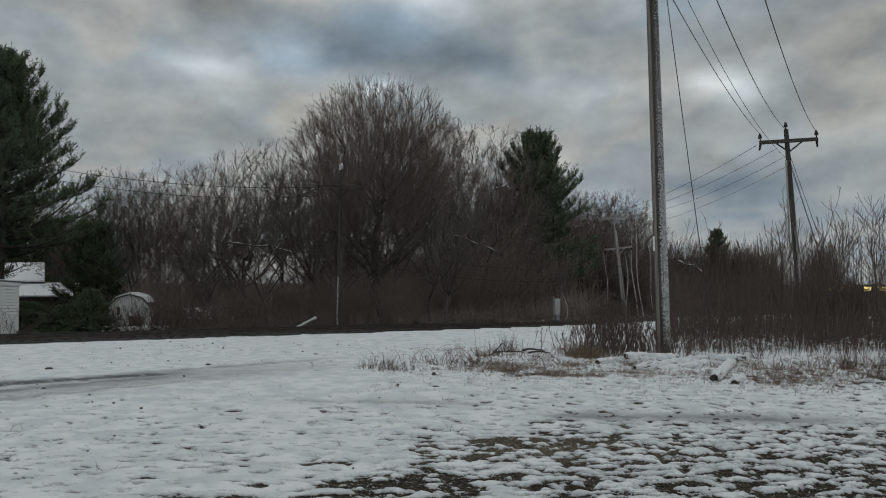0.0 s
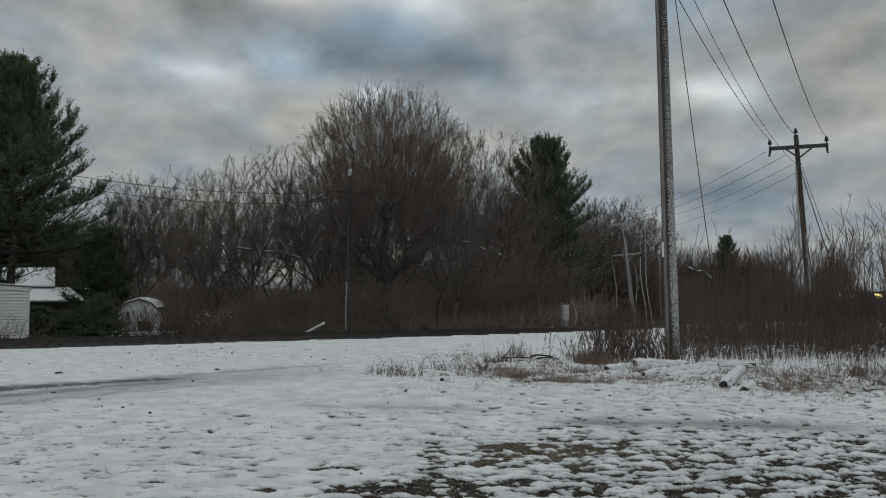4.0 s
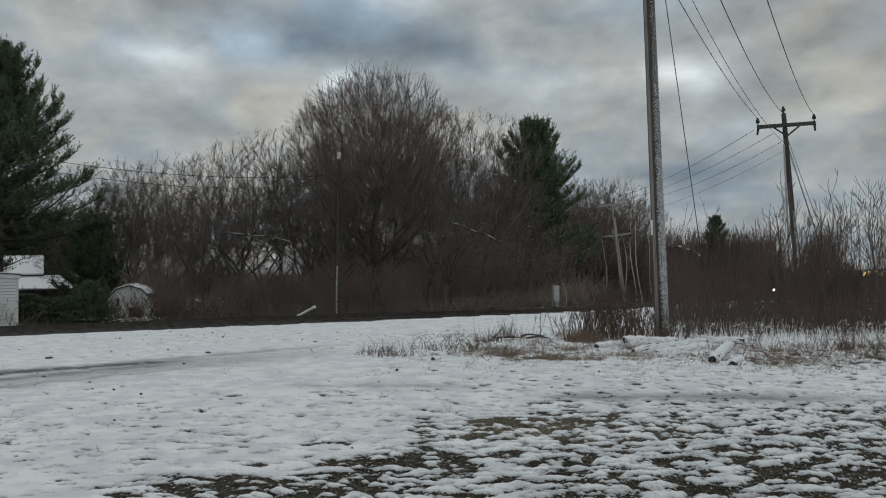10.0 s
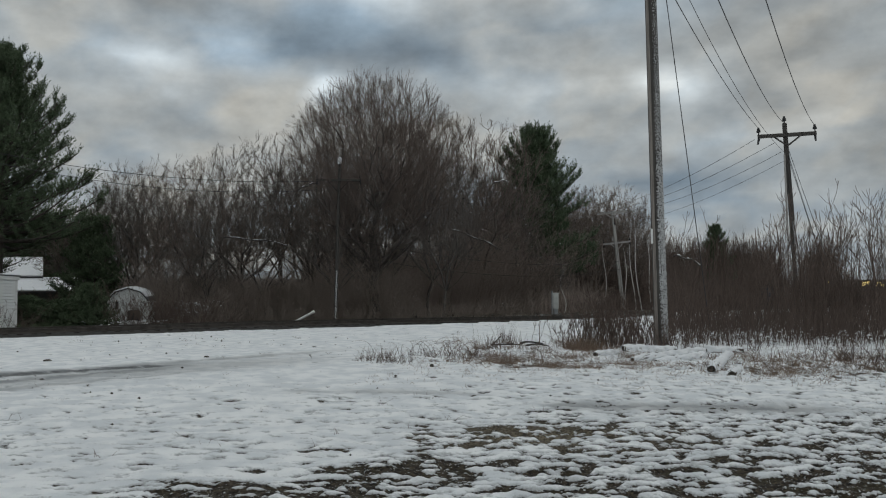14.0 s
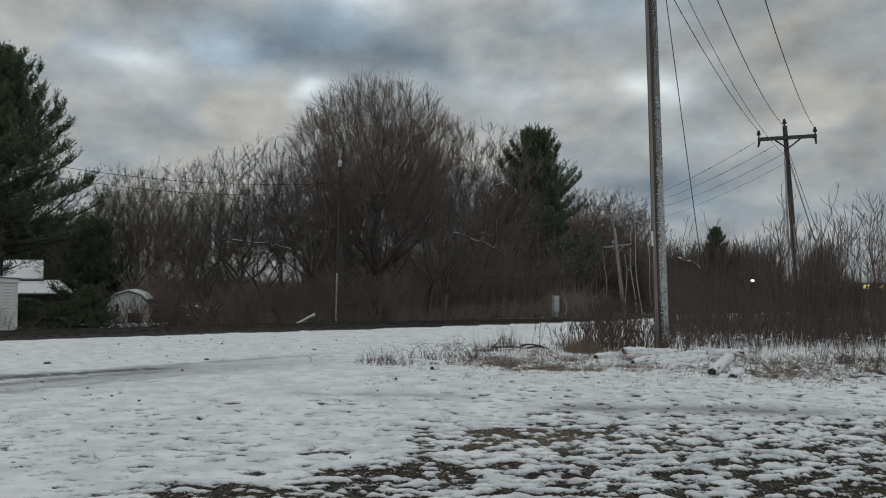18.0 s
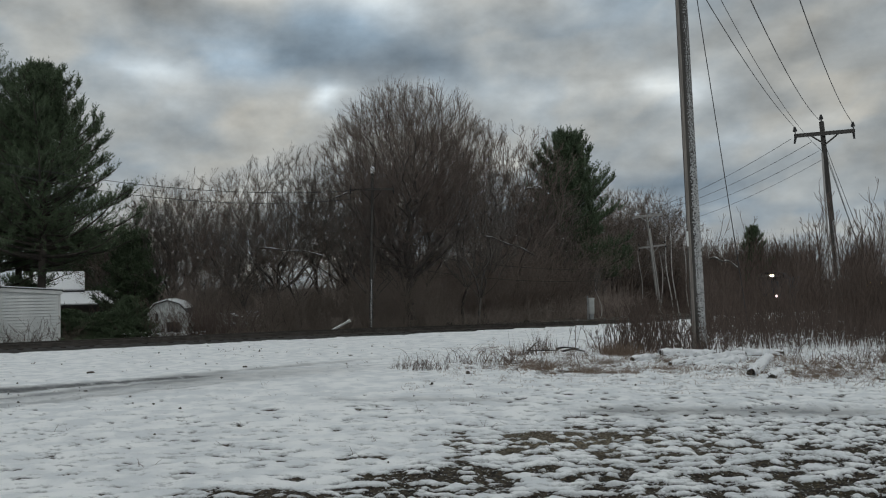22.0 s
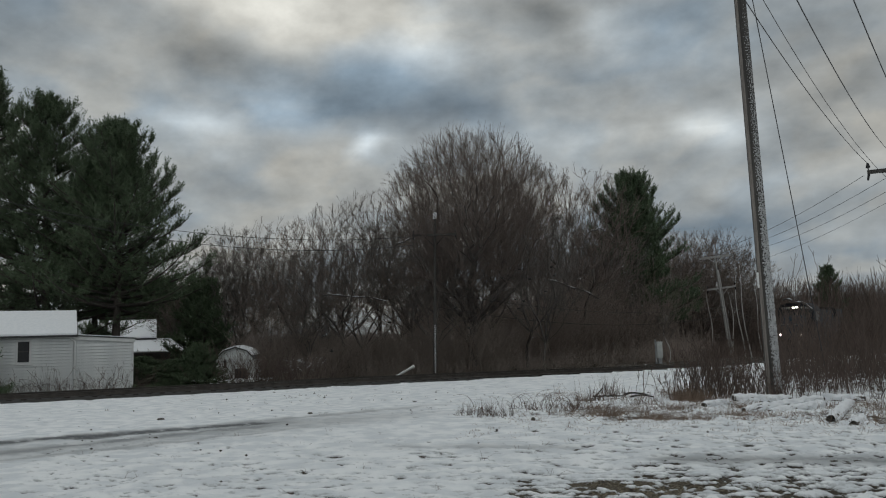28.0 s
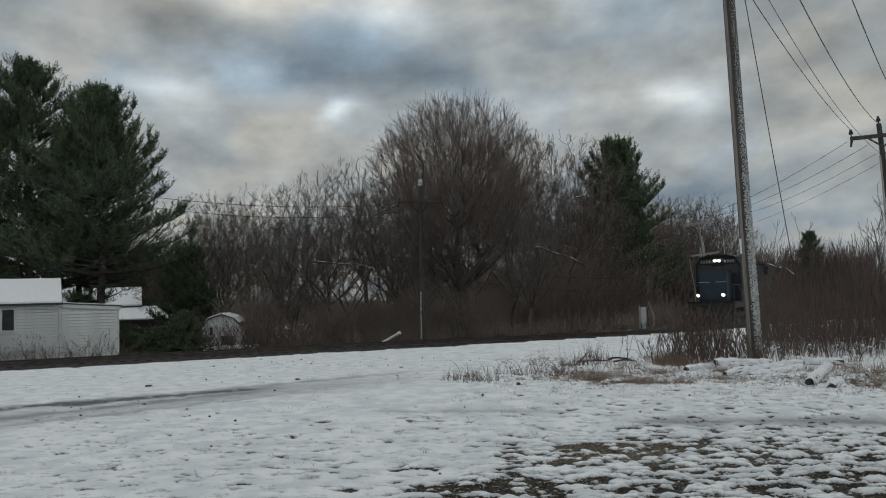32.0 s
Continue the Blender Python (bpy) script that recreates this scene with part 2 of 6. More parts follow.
M_GRIME = material("grimy_black_steel", (0.015, 0.014, 0.013), (0.05, 0.045, 0.04), 4, 0.75, 0.3)
M_BOARD = material("white_number_board", (0.12, 0.12, 0.115), (0.22, 0.22, 0.21), 4, 0.5, 0)
M_LAMP = glow("headlight", (1.0, 0.86, 0.6), 260.0)
M_DITCH = glow("ditch_light", (1.0, 0.92, 0.78), 260.0)
M_YELLOW = glow("assumed_lit_window", (1.0, 0.74, 0.25), 1.6)
M_TIE = material("old_tie_wood", (0.016, 0.014, 0.012), (0.05, 0.042, 0.036), 5, 0.9, 0.5, stretch=(1, 5, 1))


def ground_material():
    """Snow over wet soil and flattened grass; the 'snow' attribute says where it still lies, 'wet' where wheels packed it to slush."""
    ma = bpy.data.materials.new("snow_over_soil")
    ma.use_nodes = True
    nt = ma.node_tree
    n, l = nt.nodes, nt.links
    bsdf = n["Principled BSDF"]
    co = n.new("ShaderNodeTexCoord")

    def tex(scale, detail=6):
        t = n.new("ShaderNodeTexNoise")
        t.inputs["Scale"].default_value, t.inputs["Detail"].default_value = scale, detail
        l.new(co.outputs["Object"], t.inputs["Vector"])
        return t.outputs["Fac"]

    def mix(fac, a, b):
        m = n.new("ShaderNodeMix")
        m.data_type = "RGBA"
        l.new(fac, m.inputs["Factor"])
        for s, v in ((6, a), (7, b)):
            if isinstance(v, tuple):
                m.inputs[s].default_value = (*v, 1)
            else:
                l.new(v, m.inputs[s])
        return m.outputs[2]

    def ranged(v, a, b):
        m = n.new("ShaderNodeMapRange")
        m.interpolation_type = "SMOOTHSTEP"
        m.inputs["From Min"].default_value, m.inputs["From Max"].default_value = a, b
        l.new(v, m.inputs["Value"])
        return m.outputs["Result"]

    def attribute(name):
        a = n.new("ShaderNodeAttribute")
        a.attribute_name = name
        return a.outputs["Fac"]

    def maths(op, a, b):
        m = n.new("ShaderNodeMath")
        m.operation = op
        for s, v in ((0, a), (1, b)):
            if isinstance(v, (int, float)):
                m.inputs[s].default_value = v
            else:
                l.new(v, m.inputs[s])
        return m.outputs[0]

    soil = mix(ranged(tex(22), 0.4, 0.62), (0.011, 0.0092, 0.0075), (0.06, 0.046, 0.033))
    soil = mix(ranged(tex(6), 0.5, 0.62), soil, (0.038, 0.032, 0.02))
    soil = mix(ranged(tex(48, 3), 0.56, 0.64), soil, (0.1, 0.082, 0.055))
    soil = mix(ranged(tex(33, 3), 0.62, 0.68), soil, (0.5, 0.51, 0.52))
    matted = mix(ranged(tex(40, 4), 0.4, 0.6), (0.06, 0.05, 0.035), (0.2, 0.168, 0.12))
    soil = mix(maths("MULTIPLY", attribute("grassy"), ranged(tex(9), 0.3, 0.5)), soil, matted)
    snow = mix(ranged(tex(2.4, 8), 0.36, 0.64), (0.74, 0.765, 0.795), (0.93, 0.94, 0.952))
    slush = mix(tex(9), (0.06, 0.063, 0.065), (0.2, 0.208, 0.215))
    snow = mix(attribute("wet"), snow, slush)
    # thin snow is greyer; its grey also puts the dips' shading into the colour
    thin_shaded_snow = mix(tex(12), (0.3, 0.31, 0.32), (0.6, 0.615, 0.63))
    edge = maths("ADD", attribute("snow"), maths("MULTIPLY", maths("SUBTRACT", tex(60, 4), 0.5), 0.5))
    edge = maths("ADD", edge, maths("MULTIPLY", maths("SUBTRACT", tex(20, 5), 0.5), 0.5))
    cover = ranged(edge, 0.42, 0.56)
    snow = mix(ranged(edge, 0.5, 1.0), thin_shaded_snow, snow)
    l.new(mix(cover, soil, snow), bsdf.inputs["Base Color"])
    bsdf.inputs["Roughness"].default_value = 0.85
    bsdf.inputs["Specular IOR Level"].default_value = 0.2
    b = n.new("ShaderNodeBump")
    b.inputs["Strength"].default_value, b.inputs["Distance"].default_value = 0.7, 0.03
    l.new(maths("ADD", tex(18), maths("MULTIPLY", tex(70, 3), 0.6)), b.inputs["Height"])
    l.new(b.outputs["Normal"], bsdf.inputs["Normal"])
    return ma


# ---- the railway line in plan: centre line and height of the rail tops ----
TRACK = spline([(-75, 6, -0.55), (-45, 21.6, -0.55), (-20, 34.8, -0.55), (-9, 40, -0.5), (0, 44.3, -0.52), (7, 49.5, -0.64),
                (12.7, 57, -0.86), (16.3, 64.4, -1.12), (20.6, 72.5, -1.4), (40, 107.7, -2.65), (67, 160, -4.2), (150, 320, -5.5), (400, 800, -5.5)])


def track_near(x, y):
    """Distance to the centre line (minus: on the camera's side) and the rail's height there."""
    d, z = np.full(len(x), 1e9), np.zeros(len(x))
    seg = TRACK[::3]
    for i in range(0, len(x), 20000):
        px, py = x[i:i + 20000], y[i:i + 20000]
        dd = (px[:, None] - seg[None, :, 0]) ** 2 + (py[:, None] - seg[None, :, 1]) ** 2
        k = dd.argmin(1)
        k2 = np.clip(k, 0, len(seg) - 2)
        tx, ty = seg[k2 + 1, 0] - seg[k2, 0], seg[k2 + 1, 1] - seg[k2, 1]
        side = (tx * (py - seg[k2, 1]) - ty * (px - seg[k2, 0])) / np.hypot(tx, ty)
        d[i:i + 20000] = np.where(np.hypot(px - seg[k, 0], py - seg[k, 1]) < 40, side, np.sign(side) * np.sqrt(dd[np.arange(len(k)), k]))
        z[i:i + 20000] = seg[k, 2]
    return d, z


def ground_z(x, y):
    """The lie of the land without its lumps."""
    x, y = np.asarray(x, float), np.asarray(y, float)
    d, zr = track_near(x, y)
    near = -0.02 * np.clip(y, 0, 24)
    verge = np.interp(x, [-40, -18, -5, 2, 8, 14, 30], [-0.86, -0.82, -0.74, -0.66, -0.68, -0.82, -1.0])
    z = near + (verge - near) * smooth(-16, -2.2, d) * smooth(16, 30, y)
    z = np.where(d > 0, verge + (-1.25 - verge) * smooth(2, 9, d), z)
    z = z - 3.6 * smooth(55, 165, y) * smooth(0, 22, x)
    z = z + 3.5 * smooth(250, 900, y) * smooth(-2000, 100, x)
    return np.where(np.abs(d) < 2.0, np.minimum(z, zr - 0.42 + 0.22 * smooth(0.9, 2.0, np.abs(d))), z)


def gz(x, y):
    return float(ground_z(np.array([x]), np.array([y]))[0])


def build_ground():
    fine = np.radians(np.linspace(-37, 37, 520))
    coarse = np.radians(np.linspace(37, 323, 90))[1:-1]
    ang = np.concatenate([fine, coarse])
    inv = np.linspace(1 / 3.6, 1 / 62.0, 410)
    rad = np.concatenate([np.linspace(0.0, 3.2, 6), 1 / inv, np.geomspace(66, 4600, 26)])
    A, R = np.meshgrid(ang, rad)
    x, y = (np.sin(A) * R).ravel(), (np.cos(A) * R).ravel()
    z = ground_z(x, y)
    d, _ = track_near(x, y)
    p = np.stack([x, y, np.zeros_like(x)], 1)
    in_front = smooth(60, 30, R.ravel())
    # where the snow is worn thin: cx, cy, half widths, amount
    thin = np.zeros_like(x)
    for cx, cy, sx, sy, a in ((1.15, 9.5, 1.1, 0.55, 1.0), (0.35, 8.75, 0.6, 0.35, 0.75), (1.9, 9.25, 0.7, 0.3, 0.62), (-0.3, 7.4, 0.85, 0.36, 0.95), (-1.25, 6.55, 1.2, 0.5, 0.95),
                              (0.35, 7.8, 0.5, 0.3, 0.75), (3.3, 6.8, 1.5, 0.6, 0.92), (2.4, 9.0, 0.8, 0.4, 0.55), (-1.6, 12.5, 0.6, 0.5, 0.36), (0.9, 12.0, 1.6, 0.5, 0.3), (-1.7, 8.4, 0.8, 0.3, 0.42),
                              (8.2, 17.8, 3.6, 2.3, 0.4), (1.6, 20.3, 2.6, 1.8, 0.36), (1.9, 18.6, 0.8, 0.6, 0.55)):
        thin = np.maximum(thin, a * np.exp(-(((x - cx) / (1.25 * sx)) ** 2 + ((y - cy) / (1.25 * sy)) ** 2) ** 2))
    grassy = np.exp(-((x - 1.1) / 1.5) ** 2 - ((y - 9.3) / 0.9) ** 2)
    rut = np.zeros_like(x)
    for x0, y0, x1, y1, w, a in ((-11.0, 14.3, -4.8, 19.9, 0.46, 1.4), (-6.2, 19.8, -3.0, 22.8, 0.16, 0.6), (-10.3, 11.6, -4.0, 20.9, 0.5, 0.75), (-9.4, 11.0, -3.2, 19.8, 0.3, 0.5), (-9.2, 15.6, -2.0, 25.0, 0.4, 0.55), (-9.0, 13.4, -2.0, 22.5, 1.2, 0.42), (1.9, 11.8, 6.2, 11.3, 0.42, 0.72), (-2.2, 13.6, 1.2, 13.2, 0.3, 0.4)):
        tx, ty = x1 - x0, y1 - y0
        k = np.clip(((x - x0) * tx + (y - y0) * ty) / (tx * tx + ty * ty), 0, 1)
        dist = np.hypot(x - x0 - k * tx, y - y0 - k * ty) + 0.12 * noise3(p * 1.3, 31)
        rut = np.maximum(rut, a * np.exp(-(dist / w) ** 2) * smooth(1.02, 0.6, k))
    lump = 0.85 * fbm(p * np.array((2.7, 7.6, 1)), 4, 5, 0.62)
    fine_lump = fbm(p * np.array((6.5, 19.0, 1)), 2, 65)
    clod = fbm(p * np.array((1.1, 1.7, 1)), 2, 9)
    pit = noise3(p * np.array((2.0, 3.2, 1)), 21)
    speck = noise3(p * 5.0, 45)
    grain = fbm(p * np.array((5.0, 7.0, 1)), 2, 91)
    rough_zone = np.clip(smooth(15.5, 9.5, y) * smooth(-3.4, 1.2, x - 0.15 * (y - 8)) + 0.1 * smooth(17, 8, y), 0, 1)
    # bare ground shows in the troughs between the lumps, the more the thinner the snow
    worn_out = np.maximum(thin, rough_zone * (0.44 + 0.1 * smooth(11.5, 9.0, y) + 0.16 * smooth(10.0, 6.5, y) * smooth(-0.5, 3.0, x)))
    # the floor value greys dips all over, painting in their soft shading
    worn_out = np.maximum(worn_out + 0.14 * clod * smooth(0.2, 0.5, worn_out), 0.13 + 0.16 * smooth(19, 8, y) + 0.1 * smooth(-2, 2, x) * smooth(26, 20, y))
    trough = lump + (0.42 + 0.4 * smooth(0.4, 0.8, thin)) * fine_lump
    bare = np.interp(worn_out, (0, 0.15, 0.3, 0.45, 0.6, 0.8, 0.95), (1.2, 0.8, 0.42, 0.17, 0.0, -0.13, -0.28))
    snow = np.minimum(0.48 + 1.4 * (trough + bare), 1.1) - 0.2 * rut * smooth(0.3, -0.4, lump)
    snow -= 0.9 * smooth(0.66, 0.8, speck) * smooth(26, 14, y) + 0.55 * smooth(0.55, 0.75, pit) * smooth(20, 9, y)
    snow = np.where(np.abs(d) < 2.4, np.minimum(snow, smooth(1.35, 2.1, np.abs(d) + 0.5 * lump) * 1.2), snow)
    snow = np.where((d > 0.8) | (y > 140), np.where((d > 2.4) & (d < 12) & (x < -12), 0.5, 0.12) + 0.5 * clod + 0.5 * lump, snow)
    worn = smooth(37, 30, np.degrees(np.abs(A.ravel())) + 2.5 * clod) * smooth(3.4, 4.6, R.ravel() + 0.5 * clod)
    snow = np.where(R.ravel() < 40, 1.0 + (snow - 1.0) * worn, snow)
    snow = np.clip(snow, 0, 1.2)
    cover = smooth(0.25, 0.8, snow)
    z = z + in_front * (0.012 * cover + 0.012 * np.clip(snow - 1, -0.5, 0.2) + 0.036 * lump * worn * (0.5 + 0.5 * rough_zone) * smooth(40, 14, y) + 0.01 * fine_lump * worn * (0.25 + rough_zone) * smooth(18, 9, y) + 0.006 * grain * smooth(30, 12, y) + 0.035 * clod - 0.018 * rut - 0.03 * smooth(0.3, 0.7, pit))
    verts = np.stack([x, y, z], 1)
    na, nr = len(ang), len(rad)
    i, j = np.meshgrid(np.arange(nr - 1), np.arange(na), indexing="ij")
    j2 = (j + 1) % na
    quads = np.stack([i * na + j, i * na + na + j, i * na + na + j2, i * na + j2], -1).reshape(-1, 4)[:, ::-1]
    me = mesh_of("ground", verts, quads, ground_material())
    for name, values in (("snow", snow), ("wet", np.clip(rut, 0, 1)), ("grassy", grassy)):
        a = me.attributes.new(name, "FLOAT", "POINT")
        a.data.foreach_set("value", values.astype(np.float32))
    tagged(put("ground", me), "thin wet snow over bare soil and flattened grass", "ground", kind="structure")


build_ground()


# ---- cloud deck: a moving dome of broken grey cloud ----
def build_clouds():
    az = np.radians(np.concatenate([np.linspace(-62, 62, 250), np.linspace(62, 298, 80)[1:-1]]))
    el = np.radians(np.concatenate([np.linspace(-3, 42, 110), np.linspace(42, 90, 25)[1:]]))
    A, E = np.meshgrid(az, el)
    a, e = np.degrees(A.ravel()), np.degrees(E.ravel())
    direction = np.stack([np.sin(A.ravel()) * np.cos(E.ravel()), np.cos(A.ravel()) * np.cos(E.ravel()), np.sin(E.ravel())], 1)
    flat = direction[:, :2] / (np.clip(direction[:, 2], 0, 1) + 0.22)[:, None]
    p = np.concatenate([flat * np.array((2.6, 2.2)), np.full((len(a), 1), 0.3)], 1)
    warp = np.stack([fbm(p * 1.2, 3, 60), fbm(p * 1.2, 3, 70), 0 * a], 1)
    n1 = fbm(p + 0.5 * warp, 5, 80)
    wa, we = a + 2.0 * warp[:, 0], e + 1.1 * warp[:, 1]
    light = 0.37 + 0.085 * n1 + 0.26 * smooth(28, 60, e)
    # brighter thin places and darker thick ones: azimuth, elevation, half widths, amount
    for ca, ce, sa, se, amount in CLOUDS:
        light = light + (1.2 if amount > 0 else 0.95) * amount * np.exp(-((wa - ca) / sa) ** 2 - ((we - ce) / se) ** 2)
    light = np.clip(light, 0.1, 1.0)
    blue = 0.35 - 0.5 * n1
    for ca, ce, sa, se, amount in BLUES:
        blue = blue + amount * np.exp(-((wa - ca) / sa) ** 2 - ((we - ce) / se) ** 2)
    verts = direction * 4400
    na, ne = len(az), len(el)
    i, j = np.meshgrid(np.arange(ne - 1), np.arange(na), indexing="ij")
    j2 = (j + 1) % na
    quads = np.stack([i * na + j, i * na + j2, i * na + na + j2, i * na + na + j], -1).reshape(-1, 4)
    ma = bpy.data.materials.new("cloud")
    ma.use_nodes = True
    n, l = ma.node_tree.nodes, ma.node_tree.links
    n.remove(n["Principled BSDF"])
    em, out = n.new("ShaderNodeEmission"), n["Material Output"]
    at, tint, fine, co = n.new("ShaderNodeAttribute"), n.new("ShaderNodeAttribute"), n.new("ShaderNodeTexNoise"), n.new("ShaderNodeTexCoord")
    at.attribute_name, tint.attribute_name = "thin", "blue"
    mp = n.new("ShaderNodeMapping")
    mp.inputs["Scale"].default_value = (0.0013, 0.0013, 0.0021)
    fine.inputs["Scale"].default_value, fine.inputs["Detail"].default_value, fine.inputs["Roughness"].default_value = 2.8, 9, 0.55
    l.new(co.outputs["Object"], mp.inputs["Vector"])
    l.new(mp.outputs["Vector"], fine.inputs["Vector"])
    vary = n.new("ShaderNodeMath")
    vary.operation = "MULTIPLY_ADD"
    vary.inputs[1].default_value, vary.inputs[2].default_value = 0.95, 0.525
    l.new(fine.outputs["Fac"], vary.inputs[0])
    mul = n.new("ShaderNodeMath")
    mul.operation = "MULTIPLY"
    l.new(at.outputs["Fac"], mul.inputs[0])
    l.new(vary.outputs[0], mul.inputs[1])
    gain = n.new("ShaderNodeMath")
    gain.operation = "MULTIPLY"
    gain.inputs[1].default_value = SKY_LIGHT
    l.new(mul.outputs[0], gain.inputs[0])
    col = n.new("ShaderNodeMix")
    col.data_type = "RGBA"
    col.inputs[6].default_value, col.inputs[7].default_value = (0.995, 0.99, 0.915, 1), (0.725, 0.945, 1.15, 1)
    l.new(tint.outputs["Fac"], col.inputs["Factor"])
    l.new(col.outputs[2], em.inputs["Color"])
    l.new(gain.outputs[0], em.inputs["Strength"])
    l.new(em.outputs[0], out.inputs["Surface"])
    ma.cycles.emission_sampling = "NONE"
    me = mesh_of("cloud_deck", verts, quads, ma)
    for name, values in (("thin", light), ("blue", np.clip(blue, 0, 1))):
        at = me.attributes.new(name, "FLOAT", "POINT")
        at.data.foreach_set("value", values.astype(np.float32))
    return tagged(put("cloud_deck", me), "broken grey overcast with brighter gaps drifting", "sky", kind="structure")


# azimuth from straight ahead to the right, elevation, half widths (degrees), amount
CLOUDS = [(-9.3, 21.6, 5.1, 2.0, 0.30), (0.2, 20.6, 2.8, 2.0, 0.26), (11.1, 20.2, 1.6, 1.4, 0.12), (-16.9, 24.5, 3.5, 2.4, 0.16), (-14.8, 19.4, 3.1, 1.6, -0.14), (8.0, 21.4, 2.7, 1.6, -0.16),
          (-0.8, 16.2, 10.2, 1.6, -0.13), (-4.7, 13.4, 1.6, 1.0, 0.36), (-11.3, 15.3, 2.4, 1.0, 0.12), (18.8, 13.4, 2.4, 1.0, 0.28), (10.2, 13.5, 3.5, 1.1, 0.16), (-28.0, 20.9, 7.5, 3.1, -0.12),
          (-16.3, 12.9, 2.4, 1.2, 0.10), (21.7, 13.8, 2.4, 1.6, 0.10), (23.6, 9.4, 5.1, 1.0, 0.10), (19.5, 6.0, 6.3, 1.1, -0.10), (-17.4, 14.5, 2.7, 1.0, 0.22), (-11.9, 18.1, 5.1, 1.2, -0.06), (26.0, 14.0, 8.0, 7.0, -0.07)]
BLUES = [(-3.4, 18.2, 2.7, 1.6, 0.70), (-0.8, 16.2, 11.0, 1.8, 0.35), (17.1, 18.6, 4.7, 2.4, 0.40), (-28.0, 20.9, 7.8, 3.5, 0.40), (-9.6, 16.1, 4.7, 2.0, 0.35), (17.0, 5.7, 9.8, 1.6, 0.40),
          (-9.3, 22.4, 9.8, 3.1, -0.35)]

clouds = build_clouds()


# ---- railway track ----
def along(s):
    """The place and direction on the centre line s metres from its start."""
    k = np.clip(np.searchsorted(ARC, s) - 1, 0, len(TRACK) - 2)
    f = (s - ARC[k]) / (ARC[k + 1] - ARC[k])
    return TRACK[k] + f * (TRACK[k + 1] - TRACK[k])


ARC = np.concatenate([[0], np.cumsum(np.linalg.norm(np.diff(TRACK, axis=0), axis=1))])


def strip(profile, line, noise_size=0.0):
    """A profile of (side, height) points drawn along a line: verts and quads."""
    t = np.gradient(line, axis=0)
    t[:, 2] = 0
    t /= np.linalg.norm(t, axis=1, keepdims=True)
    side = np.stack([t[:, 1], -t[:, 0], 0 * t[:, 0]], 1)
    pr = np.array(profile, float)
    v = line[:, None, :] + side[:, None, :] * pr[None, :, :1] + np.array((0, 0, 1.0)) * pr[None, :, 1:2]
    v = v.reshape(-1, 3)
    if noise_size:
        v[:, 2] += noise_size * noise3(v * 4.0, 3)
    m = len(pr)
    i, j = np.meshgrid(np.arange(len(line) - 1), np.arange(m - 1), indexing="ij")
    return v, np.stack([i * m + j, i * m + m + j, i * m + m + j + 1, i * m + j + 1], -1).reshape(-1, 4)


def build_track():
    track = thing("railway_track", "single railway track with rusty rails on dark ballast", "railway track")
    tagged(track, kind="structure")
    near = TRACK[(TRACK[:, 1] > 10) & (TRACK[:, 1] < 170)]
    prof = [(x, -0.19 - 0.30 * max(0, abs(x) - 1.35) / 0.9) for x in np.linspace(-2.3, 2.3, 22)]
    v, f = strip(prof, near, 0.05)
    put("ballast", mesh_of("ballast", v, f, M_BALLAST), track, "dark crushed stone ballast")
    rail = [(-0.07, -0.17), (-0.07, -0.155), (-0.012, -0.13), (-0.012, -0.045), (-0.036, -0.03), (-0.036, 0), (0.036, 0), (0.036, -0.03), (0.012, -0.045), (0.012, -0.13), (0.07, -0.155), (0.07, -0.17)]
    for s in (-0.7525, 0.7525):
        v, f = strip([(x + s, z) for x, z in rail], near)
        put("rail", mesh_of("rail", v, f, M_RAIL, False), track, "rust-brown steel rail")
    tie = bpy.data.meshes.new("sleeper")
    bm = boxes((-1.3, -0.11, -0.34, 1.3, 0.11, -0.165), bevel=0.012)
    bm.to_mesh(tie)
    bm.free()
    tie.materials.append(M_TIE)
    s0 = ARC[np.argmin(np.abs(TRACK[:, 0] + 40))]
    for i in range(190):
        p, q = along(s0 + 0.55 * i), along(s0 + 0.55 * i + 0.3)
        ang = math.degrees(math.atan2(q[1] - p[1], q[0] - p[0])) - 90
        put("sleeper", tie, track, m=pose(*p, 0, 0, ang))


build_track()


# ---- poles and wires ----
def crust(height, radius, a0, a1, z0, z1, seed, gap=0.0, top_fade=0.0):
    """Snow blown onto one side of a round post: a shell with ragged edges."""
    na, nz = 24, int((z1 - z0) / 0.015)
    a, z = np.meshgrid(np.linspace(a0, a1, na), np.linspace(z0, z1, nz))
    taper = np.interp(z, (0, height), radius)
    p = np.stack([a.ravel() * 2.6, 0 * a.ravel(), z.ravel() * 13.0], 1)
    thick = 1.3 * fbm(p * np.array((1.9, 1, 1.9)), 4, seed).reshape(a.shape)
    edge = 1 - np.abs((a - (a0 + a1) / 2) / ((a1 - a0) / 2)) ** 4
    thick = thick + 0.9 * edge - 0.45 - gap - top_fade * ((z - z0) / (z1 - z0)) ** 2
    r = taper + np.clip(thick, -0.4, 1) * 0.02 - 0.003
    v = np.stack([np.cos(a) * r, np.sin(a) * r, z], -1).reshape(-1, 3)
    i, j = np.meshgrid(np.arange(nz - 1), np.arange(na - 1), indexing="ij")
    q = np.stack([i * na + j, i * na + j + 1, i * na + na + j + 1, i * na + na + j], -1).reshape(-1, 4)
    t = thick.ravel()
    return v, q[t[q].max(1) > 0.02]


